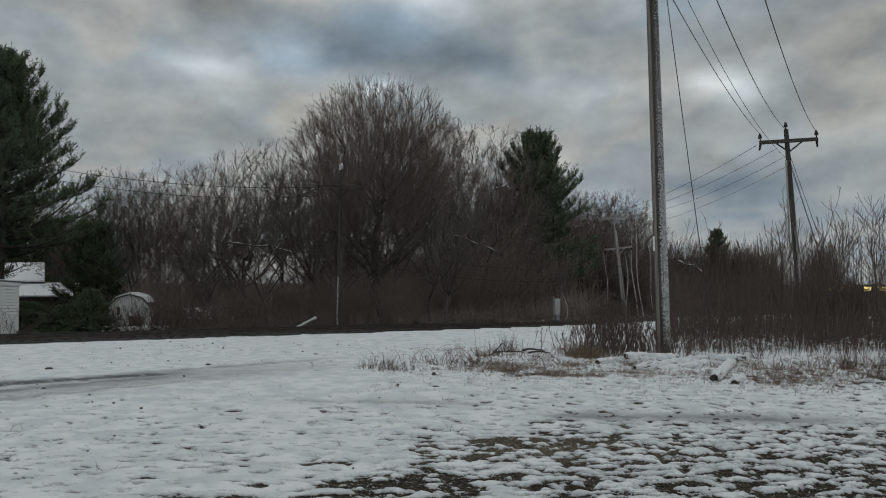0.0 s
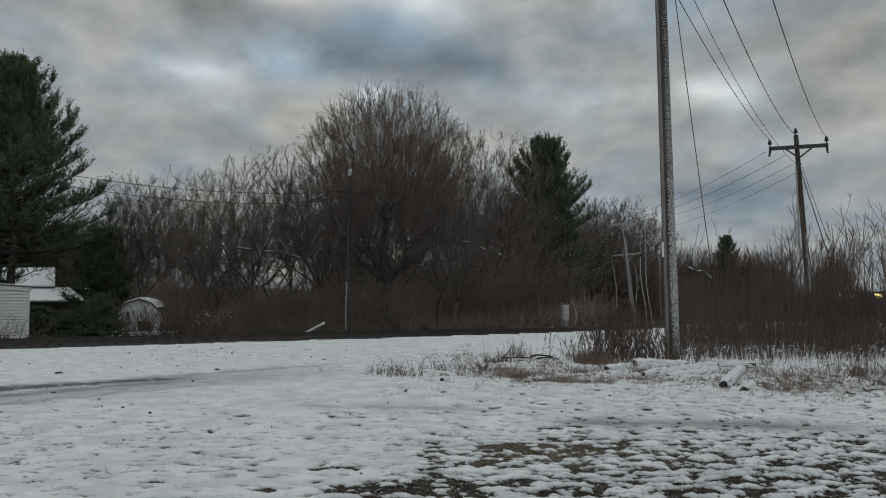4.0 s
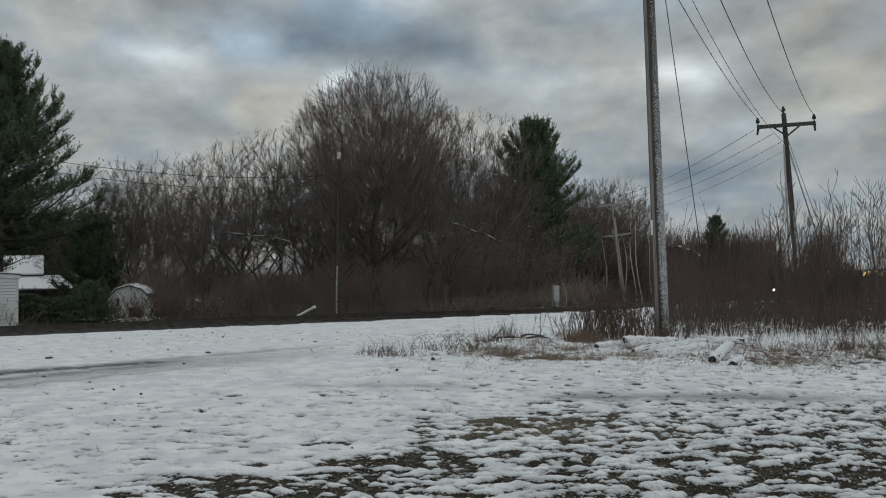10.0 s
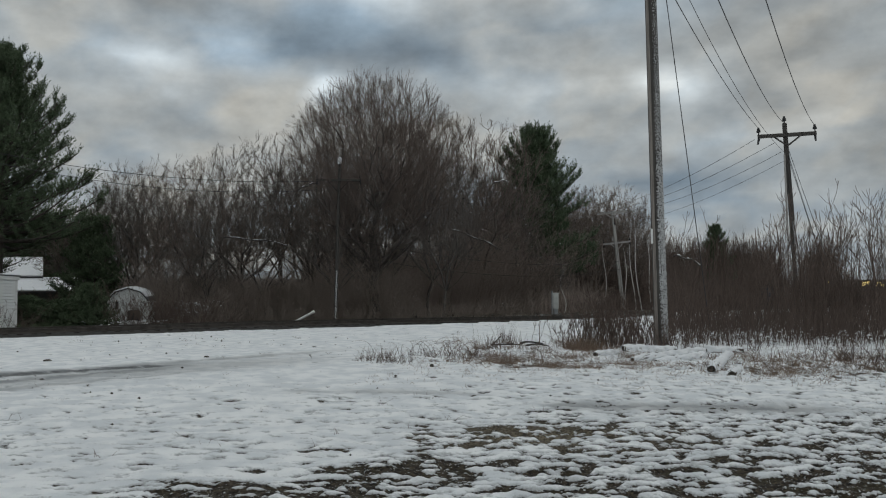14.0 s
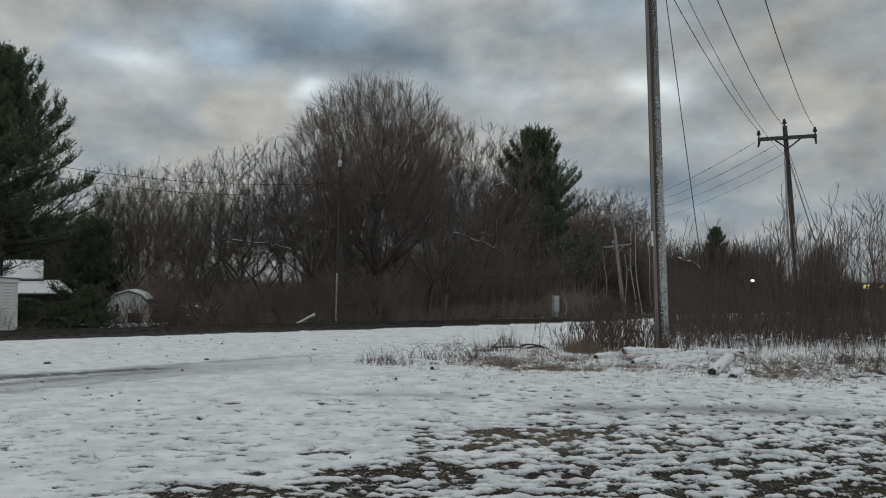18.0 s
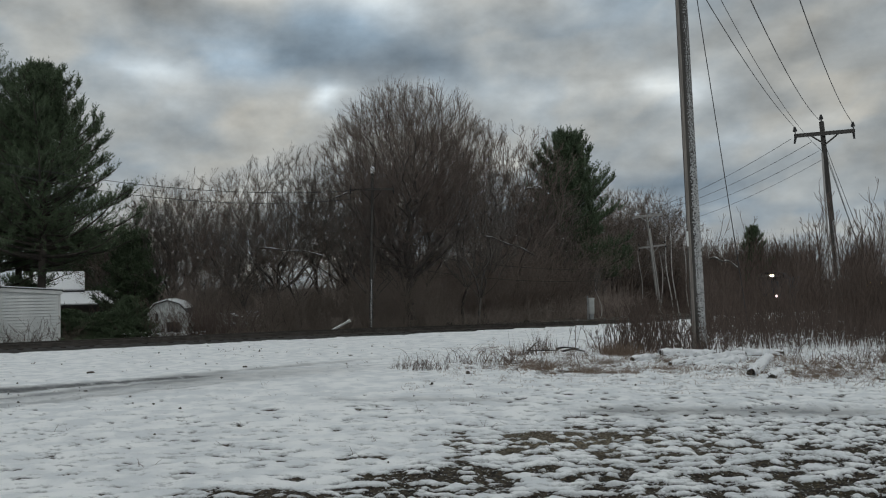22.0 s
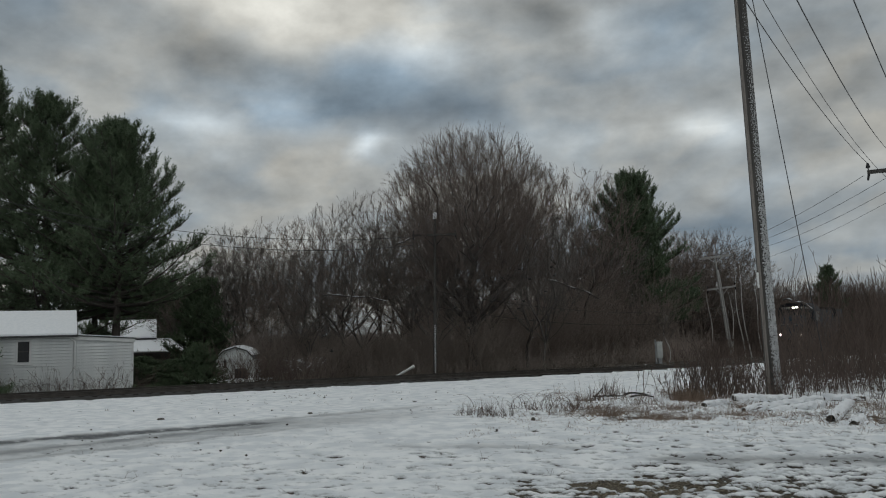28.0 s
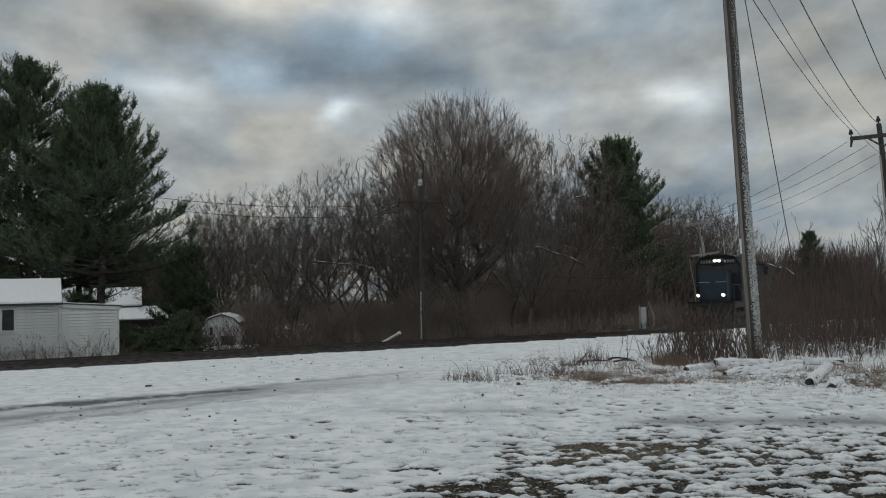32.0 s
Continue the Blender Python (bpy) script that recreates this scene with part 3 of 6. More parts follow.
def round_post(height, r0, r1, material_, parent, name="post", label="", bend=0.0):
    s = np.linspace(0, 1, 14)
    path = np.stack([bend * s * s, 0 * s, s * height], 1)[None]
    v, f = tubes(path, (r0 + (r1 - r0) * s)[None], 16)
    ob = put(name, mesh_of(name, v, f, material_), parent, label)
    part("post_top", rod(((bend, 0, height - 0.01), (bend, 0, height + 0.02), r1, r1 * 0.8), sides=16), material_, parent)
    return ob


def insulator(parent, x, y, z, m=M_DARK, size=1.0):
    u = size
    part("insulator", rod(((x, y, z), (x, y, z + 0.10 * u), 0.02 * u, 0.02 * u), ((x, y, z + 0.08 * u), (x, y, z + 0.13 * u), 0.065 * u, 0.07 * u),
                          ((x, y, z + 0.14 * u), (x, y, z + 0.19 * u), 0.06 * u, 0.05 * u), ((x, y, z + 0.19 * u), (x, y, z + 0.25 * u), 0.045 * u, 0.03 * u)), m, parent, "dark porcelain pin insulator")


def near_pole():
    base = (6.27, 23.5, gz(6.27, 23.5) - 0.15)
    h = 14.2
    pole = thing("utility_pole", "tall weathered wooden utility pole with wind-blown snow on one side", "utility pole", look_up(base, (5.95, 23.5, base[2] + h)))
    round_post(h, 0.20, 0.15, M_POLE, pole)
    v, f = crust(h, (0.20, 0.15), -1.95, -0.22, 1.5, 5.4, 4, 0.06, 0.12)
    put("snow_crust", mesh_of("snow_crust", v, f, M_CRUST), pole, "mottled snow stuck to the bark side")
    v, f = crust(h, (0.20, 0.15), -1.9, -0.3, 0.3, 1.6, 14, 0.16)
    put("snow_crust", mesh_of("snow_crust", v, f, M_CRUST), pole, "thin patches of snow near the foot")
    v, f = crust(h, (0.20, 0.15), -1.9, -0.3, 5.3, 11.2, 24, 0.34, 0.5)
    put("snow_crust", mesh_of("snow_crust", v, f, M_CRUST), pole, "last patches of snow high up")
    put("cable_guard", mesh_of("cable_guard", *tubes(np.array([[(-0.145, -0.1, 0.2), (-0.13, -0.09, 7.0), (-0.112, -0.075, 12.4)]]), np.array([[0.058, 0.054, 0.044]]), 12), M_GUARD), pole, "grey cable guard strip up the pole")
    part("tag", boxes((-0.235, -0.128, 3.2, -0.175, -0.113, 3.62), bevel=0.004), M_TRIM, pole, "white marker strip")
    sign = part("number_board", prism([(-0.12, 11.72), (0.50, 11.86), (0.50, 12.06), (-0.12, 11.98)], -0.235, -0.205, 0.004), M_BOARD, pole, "small tilted pale number board")
    for x in (-0.03, 0.12, 0.27, 0.41):
        part("mark", prism([(x - 0.035, 11.80 + 0.16 * x), (x + 0.035, 11.81 + 0.16 * x), (x + 0.035, 11.95 + 0.14 * x), (x - 0.035, 11.94 + 0.14 * x)], -0.242, -0.236), M_DARK, sign, "dark plain bar")
    part("bracket", rod(((0.13, -0.05, 12.9), (0.2, -0.05, 12.4), 0.03, 0.025), ((0.2, -0.05, 12.4), (0.24, -0.05, 12.15), 0.045, 0.03), ((-0.15, 0, 12.45), (-0.24, 0, 12.5), 0.04, 0.03)), M_DARK, pole, "dark cable clamp")
    return pole


def look_up(base, top):
    """The pose of an upright thing at base whose own z axis points to top."""
    d = Vector(top) - Vector(base)
    return Matrix.Translation(base) @ Vector((0, 0, 1)).rotation_difference(d).to_matrix().to_4x4()


def cross_pole(base, top, arm_z, half, name_label, snow=False, arm_turn=0.0, dark=True, r=0.15, arms=1, pins=4, wood=None, bold=1.0):
    wood = wood or (M_POLE_DARK if dark else M_POLE_PALE)
    h = (Vector(top) - Vector(base)).length
    pole = thing("utility_pole", name_label, "utility pole", look_up(base, top) @ pose(0, 0, 0, 0, 0, arm_turn), group="utility poles")
    round_post(h, r, r * 0.72, wood, pole)
    for k in range(arms):
        z = arm_z - k * 0.9
        part("crossarm", boxes((-half, -r - 0.11, z - 0.065 * bold, half, -r + 0.01, z + 0.065 * bold), bevel=0.012), wood, pole)
        part("brace", rod(((-half * 0.48, -r - 0.08, z - 0.05), (0, -r - 0.02, z - 0.75 / bold ** 0.5), 0.028 * bold, 0.028 * bold), ((half * 0.48, -r - 0.08, z - 0.05), (0, -r - 0.02, z - 0.75 / bold ** 0.5), 0.028 * bold, 0.028 * bold)), wood, pole)
        for x in ([] if pins == 0 else [-half + 0.06, half - 0.06] if pins < 4 else [-half + 0.06, -half * 0.42, half - 0.06]):
            insulator(pole, x, -r - 0.05, z + 0.06 * bold, size=bold)
        for x in (-half + 0.07, half - 0.07) if pins else ():
            part("strain_clamp", rod(((x, -r - 0.05, z - 0.05), (x * 1.04, -r + 0.05, z - 0.05 - 0.23 * bold), 0.045 * bold, 0.03 * bold)), M_DARK, pole)
    if pins:
        insulator(pole, 0, 0, h, size=bold)
    if snow:
        v, f = crust(h, (r, r * 0.72), -2.0, -0.5, 0.4, 3.4 if h < 10.5 else 5.4, 8, 0.42)
        put("snow_crust", mesh_of("snow_crust", v, f, M_SNOW), pole, "strip of snow stuck to the lower pole")
    return pole


def wire(a, b, sag, r=0.014, name="overhead_wire", label="thin dark overhead wire", n=26, mat=M_WIRE):
    s = np.linspace(0, 1, n)[:, None]
    p = np.array(a) * (1 - s) + np.array(b) * s
    p[:, 2] -= sag * 4 * (s * (1 - s))[:, 0]
    v, f = tubes(p[None], np.full((1, n), r), 5)
    return tagged(put(name, mesh_of(name, v, f, mat)), label, "wire", group="overhead wires")


near_pole()
B2 = (19.5, 45, gz(19.5, 45) - 0.1)
cross_pole(B2, (18.82, 45, 10.1), 10.1, 1.6, "dark wooden utility pole with crossarm rising from the brush", r=0.17, snow=True, bold=1.6, pins=3, wood=M_POLE)
cross_pole((17.45, 80, -1.3), (16.55, 80, 8.1), 9.35, 1.45, "slim grey utility pole with crossarm beside the railway", dark=False, r=0.105, pins=0, bold=1.6)
cross_pole((18.1, 82, -1.3), (17.2, 82, 6.9), 6.5, 1.35, "short grey pole with low crossarm and cables", dark=False, r=0.12, pins=3, bold=1.3)
cross_pole((-6.67, 52, -1.3), (-6.43, 52, 8.85), 9.1, 1.45, "grey utility pole half hidden among bare trees", snow=True, dark=False, r=0.115, arm_turn=-8, pins=3, wood=M_POLE)
part("snow_cap", boxes((-0.12, -0.12, 0, 0.12, 0.12, 0.45), bevel=0.05), M_SNOW, None, "snow cap on a pole top", m=pose(-6.43, 52, 8.82))
tagged(bpy.data.objects["snow_cap"], category="snow")
cross_pole((-8.6, -9, 0), (-8.6, -9, 12.3), 11.3, 1.66, "dark wooden utility pole behind the viewpoint", r=0.16)
# main line: from the crossarm in the brush over the near pole and on overhead
for (x, y, z), (x2, z2), sag in (((17.37, 44.8, 9.74), (-10.1, 15.87), 2.16), ((18.82, 45, 10.1), (-7.36, 11.65), 2.16), ((20.39, 44.8, 9.97), (-6.61, 11.19), 2.04)):
    wire((x, y, z), (x2, -9, z2), sag, 0.0145, n=60)
for (x, y, z), (x2, z2), r in (((17.17, 45, 9.21), (15.1, 8.3), 0.013), ((18.22, 45, 9.01), (16.5, 8.3), 0.013), ((18.64, 45, 8.54), (18.0, 8.2), 0.012), ((18.78, 45, 8.04), (17.2, 6.9), 0.01)):
    wire((x, y, z), (x2, 79.8, z2), 0.6, r)
wire((18.7, 44.8, 8.5), (5.9, 23.5, 12.42), 0.91, 0.012)
wire((5.75, 23.5, 12.48), (-9.6, -9, 11.6), 0.5, 0.013)
wire((6.14, 23.4, 12.29), (9.05, 27.72, gz(9.05, 27.72)), 0.03, 0.014, "guy_wire", "taut guy wire running from pole to ground")
for dx, dy, zz in ((2.2, -1.2, 8.6), (2.9, -0.6, 8.9), (1.6, -2.5, 8.4)):
    wire((18.9, 44.9, zz), (18.9 + dx, 44.9 + dy, gz(18.9 + dx, 44.9 + dy)), 0.05, 0.014, "guy_wire", "guy wire of the pole in the brush")
for z0, z1, sag in ((3.3, 3.3, 0.9), (2.5, 2.3, 1.0)):
    wire((17.1, 79.6, z0), (-6.4, 51.85, z1 + 0.9), sag, 0.019, "telephone_cable", "sagging grey telephone cable in front of the trees", mat=M_POLE)
# two lines from the pole in the trees to a tall pole out to the side, in front of the pines
cross_pole((-38.3, 30, -1.3), (-38.3, 30, 13.9), 13.2, 1.45, "tall grey utility pole beyond the pines", dark=False, r=0.14, pins=3)
wire((-7.8, 51.9, 7.75), (-38.2, 30, 12.85), 2.28, 0.016)
wire((-7.8, 51.9, 7.2), (-38.2, 30, 13.5), 2.81, 0.016)


# ---- trees ----
def unit(v):
    return v / (np.linalg.norm(v, axis=-1, keepdims=True) + 1e-9)


def sprout(P, R, per, length, angle, up, g, m=4, lo=0.25, thin=0.55, bend=0.25, rmin=0.008):
    """Branches off many paths: per each, at random places past lo, leaning from the parent by about angle and turning up."""
    n, k, _ = P.shape
    t = g.uniform(lo, 1.0, (n, per)) ** 0.8 * (k - 1.001)
    i = t.astype(int)
    f = (t - i)[..., None]
    rows = np.arange(n)[:, None]
    base = P[rows, i] * (1 - f) + P[rows, i + 1] * f
    tang = unit(P[rows, i + 1] - P[rows, i])
    rad = (R[rows, i] * (1 - f[..., 0]) + R[rows, i + 1] * f[..., 0]) * thin
    perp = g.normal(size=(n, per, 3))
    perp = unit(perp - (perp * tang).sum(-1, keepdims=True) * tang)
    a = np.radians(g.normal(angle, angle * 0.25, (n, per, 1)))
    d = unit(tang * np.cos(a) + perp * np.sin(a) + np.array((0, 0, up)))
    L = g.uniform(*length, (n, per, 1)) * (1.15 - 0.55 * (t / (k - 1))[..., None])
    s = np.linspace(0, 1, m)[None, None, :, None]
    path = base[:, :, None] + d[:, :, None] * L[:, :, None] * s + np.array((0, 0, 1.0)) * bend * L[:, :, None] * s * s
    path = path + g.normal(size=path.shape) * L[:, :, None] * 0.018 * s
    r = np.maximum(rad[..., None] * (1 - 0.75 * s[..., 0]), rmin)
    return path.reshape(-1, m, 3), r.reshape(-1, m)


def bare_tree(seed, height, wide, trunk_r, nodes, twigs, label, grey=False, low=0.14, dark=False, fine=0.0095, fork=0.2, steep=0.3, young=(0.02, 0.065), stray=0.48):
    """A leafless tree: a crown of places, each joined to the wood that reaches it by the shortest way from the foot; limbs thicken with all they carry."""
    g = np.random.default_rng(seed)
    tree = thing("bare_tree", label, "tree", group="bare deciduous trees")
    mid, half = height * (0.5 + low * 0.5), height * (0.5 - low * 0.5)
    d = unit(g.normal(size=(nodes * 2, 3)))
    d = d[d[:, 2] > -0.75][:nodes]
    n = len(d)
    reach = g.uniform(0.02, 1.0, (n, 1)) ** 0.38
    bump = 1 + 0.08 * np.sin(d[:, :1] * 4 + seed) * np.cos(d[:, 1:2] * 5 + seed) + 0.05 * np.sin(d[:, 2:] * 7 + 2 * seed) + g.normal(0, 0.025, (n, 1))
    shape = 1 + 0.16 * (1 - np.abs(d[:, 2:] * 2 - 1) ** 2) * (d[:, 2:] > 0)
    tips = d * reach * bump * shape * np.array((wide * 0.94, wide * 0.94, half * 0.9)) + np.array((0, 0, mid))
    # the trunk is the first chain of nodes
    m = 7
    s = np.linspace(0, 1, m)
    stem = np.stack([0.03 * height * np.sin(s * 3 + seed) * s, 0.02 * height * np.sin(s * 2.3 + 2 * seed) * s, s * height * fork], 1)
    P = np.concatenate([stem, tips])
    N = len(P)
    parent = np.full(N, -1)
    parent[1:m] = np.arange(m - 1)
    way = np.zeros(N)
    way[:m] = s * height * fork
    gap = P[m:] - stem[-1]
    best = np.linalg.norm(gap, axis=1) + 0.62 * way[m - 1]
    frm = np.full(N - m, m - 1)
    free = np.ones(N - m, bool)
    order = list(range(m))
    for _ in range(N - m):
        i = int(np.where(free, best, 1e9).argmin())
        free[i] = False
        k = m + i
        parent[k] = frm[i]
        order.append(k)
        way[k] = way[frm[i]] + np.linalg.norm(P[k] - P[frm[i]])
        dist = np.linalg.norm(P[m:] - P[k], axis=1)
        cost = dist + 0.62 * way[k]
        better = free & (cost < best)
        best[better], frm[better] = cost[better], k
    kids = np.bincount(parent[1:], minlength=N)
    # ease the kinks out of the limbs
    for _ in range(3):
        mean, count = P[np.maximum(parent, 0)].copy(), np.ones(N)
        np.add.at(mean, parent[1:], P[1:])
        np.add.at(count, parent[1:], 1)
        inner = (np.arange(N) >= m) & (kids > 0)
        P[inner] = 0.55 * P[inner] + 0.45 * (mean / count[:, None])[inner]
    load = np.where(kids == 0, 1.0, 0.0)
    for k in order[::-1]:
        if parent[k] >= 0:
            load[parent[k]] += load[k]
    r = np.maximum(trunk_r * (load / load[0]) ** 0.5, fine)
    r[:m] = trunk_r * (1 - 0.25 * s) + 0.3 * trunk_r * np.exp(-s * 12)
    e = np.arange(m, N)
    a, b = P[parent[e]], P[e]
    lean = g.normal(0, 0.05, a.shape) * np.linalg.norm(b - a, axis=1, keepdims=True)
    edge = np.stack([a, (a + b) / 2 + lean, b + 0.04 * (b - a)], 1)
    rad = np.stack([np.minimum(r[parent[e]], r[e] * 1.35), r[e] * 1.12, r[e]], 1)
    thick = r[e] > 0.035
    # straight young shoots that fan out and up, with short twigs of their own
    ends = np.concatenate([np.flatnonzero(~thick), np.flatnonzero(kids[e] == 0)])
    c = ends[g.integers(0, len(ends), len(ends) * twigs)]
    f = g.uniform(0.0, 1.0, (len(c), 1))
    base = a[c] * (1 - f) + b[c] * f
    t = unit(b[c] - a[c])
    out = unit(base - np.array((0, 0, mid * 0.5)))
    d = unit(t * 0.5 + out * 0.75 + np.array((0, 0, steep)) + g.normal(size=t.shape) * stray)
    room = np.linalg.norm((base - np.array((0, 0, mid))) / np.array((wide, wide, half)), axis=1, keepdims=True)
    L = g.uniform(*young, (len(c), 1)) * height * np.clip(1.75 - room, 0.5, 1.3)
    shoot = np.stack([base, base + d * L * 0.55 + g.normal(0, 0.02, d.shape) * L, base + d * L + np.array((0, 0, 0.08)) * L], 1)
    sr = np.tile(np.array((fine, fine * 0.8, fine * 0.5)), (len(c), 1))
    side, br = sprout(shoot, sr, 2, (0.012 * height, 0.03 * height), 38, 0.1, g, 2, 0.25, 0.8, 0.05, fine * 0.5)
    if nodes < 1000:
        shoot, sr = shoot[:, ::2], sr[:, ::2]
    wood = M_TWIG_GREY if grey else M_TWIG
    bark = M_BARK_DARK if dark else M_BARK
    put("trunk", mesh_of("trunk", *tubes(P[None, :m], r[None, :m], 10), bark), tree)
    put("branchwork", mesh_of("branchwork", *tubes(edge[thick], rad[thick], 5), bark), tree)
    put("crown", mesh_of("crown", *join_arrays(tubes(edge[~thick], rad[~thick], 3), tubes(shoot, sr, 3), tubes(side, br, 3)), wood), tree, "mesh of fine bare twigs")
    return tree


def pine(seed, height, radius, label, clear=0.1, whorls=22, arms=6, flat_top=0.0, shoots=5, needles=11, blade=0.2, fat=0.024):
    """A white pine: tiers of boughs, flat sprays of side branches, and upturned shoots bristling with needles."""
    g = np.random.default_rng(seed)
    tree = thing("pine_tree", label, "tree", group="pine trees")
    s = np.linspace(0, 1, 8)
    trunk = np.stack([0.15 * np.sin(s * 4 + seed), 0.1 * np.sin(s * 3), s * height * 0.97], 1)[None]
    tr = (0.3 * height / 17 * (1 - 0.9 * s) + 0.02)[None]
    zz = np.repeat(np.linspace(clear, 0.975, whorls), arms) + g.normal(0, 0.007, whorls * arms)
    n = len(zz)
    prof = np.clip(np.interp(zz, (0, clear, 0.34, 0.55, 0.8, 0.93, 1.0), (1.35, 1.48, 1.15, 0.9, 0.6 + flat_top, 0.34 + flat_top, 0.1 + flat_top * 0.5)), 0.05, 2)
    L = radius * prof * g.uniform(0.5, 1.06, n) * np.repeat(g.uniform(0.86, 1.06, whorls), arms)
    a = np.tile(np.arange(arms) * 2 * np.pi / arms, whorls) + np.repeat(g.uniform(0, 6.3, whorls), arms) + g.normal(0, 0.25, n)
    rise = np.interp(zz, (0, 0.2, 0.4, 0.8, 1.0), (-0.14, -0.06, 0.1, 0.5, 1.4)) + g.normal(0, 0.07, n)
    k = np.linspace(0, 1, 7)[None, :, None]
    out = np.stack([np.cos(a), np.sin(a), rise], 1)
    P1 = np.stack([0 * a, 0 * a, zz * height], 1)[:, None] + unit(out)[:, None] * L[:, None, None] * k + np.array((0, 0, 1.0)) * 0.2 * L[:, None, None] * k ** 3
    R1 = np.maximum(0.017 * L[:, None] * (1 - 0.8 * k[..., 0]) + 0.006, 0.009)
    # side branches spread flat to both sides of a bough, shorter towards its end
    per = 18
    t = g.uniform(0.16, 0.99, (n, per)) * 5.999
    i = t.astype(int)
    f = (t - i)[..., None]
    rows = np.arange(n)[:, None]
    base = P1[rows, i] * (1 - f) + P1[rows, i + 1] * f
    tang = unit(P1[rows, i + 1] - P1[rows, i])
    flat = unit(np.cross(tang, np.array((0, 0, 1.0)))) * np.where(np.arange(per) % 2, 1, -1)[None, :, None]
    d = unit(tang * g.uniform(0.45, 1.0, (n, per, 1)) + flat * 0.85 + g.normal(0, 0.14, (n, per, 3)))
    L2 = ((0.42 - 0.3 * t / 6) * L[:, None] * g.uniform(0.6, 1.15, (n, per)) + 0.15)[..., None, None]
    q = np.linspace(0, 1, 4)[None, None, :, None]
    P2 = (base[:, :, None] + d[:, :, None] * L2 * q + np.array((0, 0, 1.0)) * 0.16 * L2 * q ** 2).reshape(-1, 4, 3)
    R2 = np.full((len(P2), 4), 0.009)
    # shoots: most on the side branches, some along the outer bough, one at each end
    c = g.integers(0, len(P2), len(P2) * shoots)
    f = g.uniform(0.12, 1.0, (len(c), 1)) * 2.999
    j = f[:, 0].astype(int)
    C, D = P2[c, j] + (P2[c, j + 1] - P2[c, j]) * (f - j[:, None]), unit(P2[c, j + 1] - P2[c, j])
    c1 = g.integers(0, n, n * 12)
    f1 = g.uniform(2.4, 5.99, (len(c1), 1))
    j1 = f1[:, 0].astype(int)
    C = np.concatenate([C, P1[c1, j1] + (P1[c1, j1 + 1] - P1[c1, j1]) * (f1 - j1[:, None]), P1[:, -1], P2[:, -1]])
    D = np.concatenate([D, unit(P1[c1, j1 + 1] - P1[c1, j1]), unit(P1[:, -1] - P1[:, -2]), unit(P2[:, -1] - P2[:, -2])])
    high = np.interp(C[:, 2] / height, (0.2, 0.6, 1.0), (0.35, 0.95, 1.5))[:, None]
    D = unit(D * 0.8 + np.array((0, 0, 1.0)) * high + g.normal(0, 0.33, C.shape))
    S = g.uniform(0.3, 0.9, (len(C), 1)) * blade / 0.2
    along_ = g.uniform(0.0, 1.0, (len(C), needles, 1))
    root = C[:, None] + D[:, None] * S[:, None] * along_
    dn = unit(D[:, None] * 0.8 + g.normal(size=root.shape) * 0.5)
    ln = g.uniform(0.7, 1.25, (len(C), needles, 1)) * blade
    side = unit(np.cross(dn, g.normal(size=dn.shape))) * fat
    v = np.stack([root + side, root - side, root + dn * ln], 2).reshape(-1, 3)
    tri = np.arange(len(C) * needles * 3).reshape(-1, 3)
    put("trunk", mesh_of("trunk", *tubes(trunk, tr, 10), M_PINE_BARK), tree)
    put("branchwork", mesh_of("branchwork", *join_arrays(tubes(P1, R1, 4), tubes(P2, R2, 3)), M_PINE_BARK), tree)
    put("crown", mesh_of("crown", v, tri, M_NEEDLE, False), tree, "dense dark green needles")
    return tree


def stand(tree, x, y, size=1.0, turn=0.0, sink=0.1):
    tree.matrix_basis = pose(x, y, gz(x, y) - sink, 0, 0, turn)
    tree.scale = (size, size, size)
    return tree


def again(tree, x, y, size, turn, label=""):
    t = copy_thing(tree, pose(x, y, gz(x, y) - 0.1, 0, 0, turn))
    t.scale = (size, size, size)
    return tagged(t, label=label)


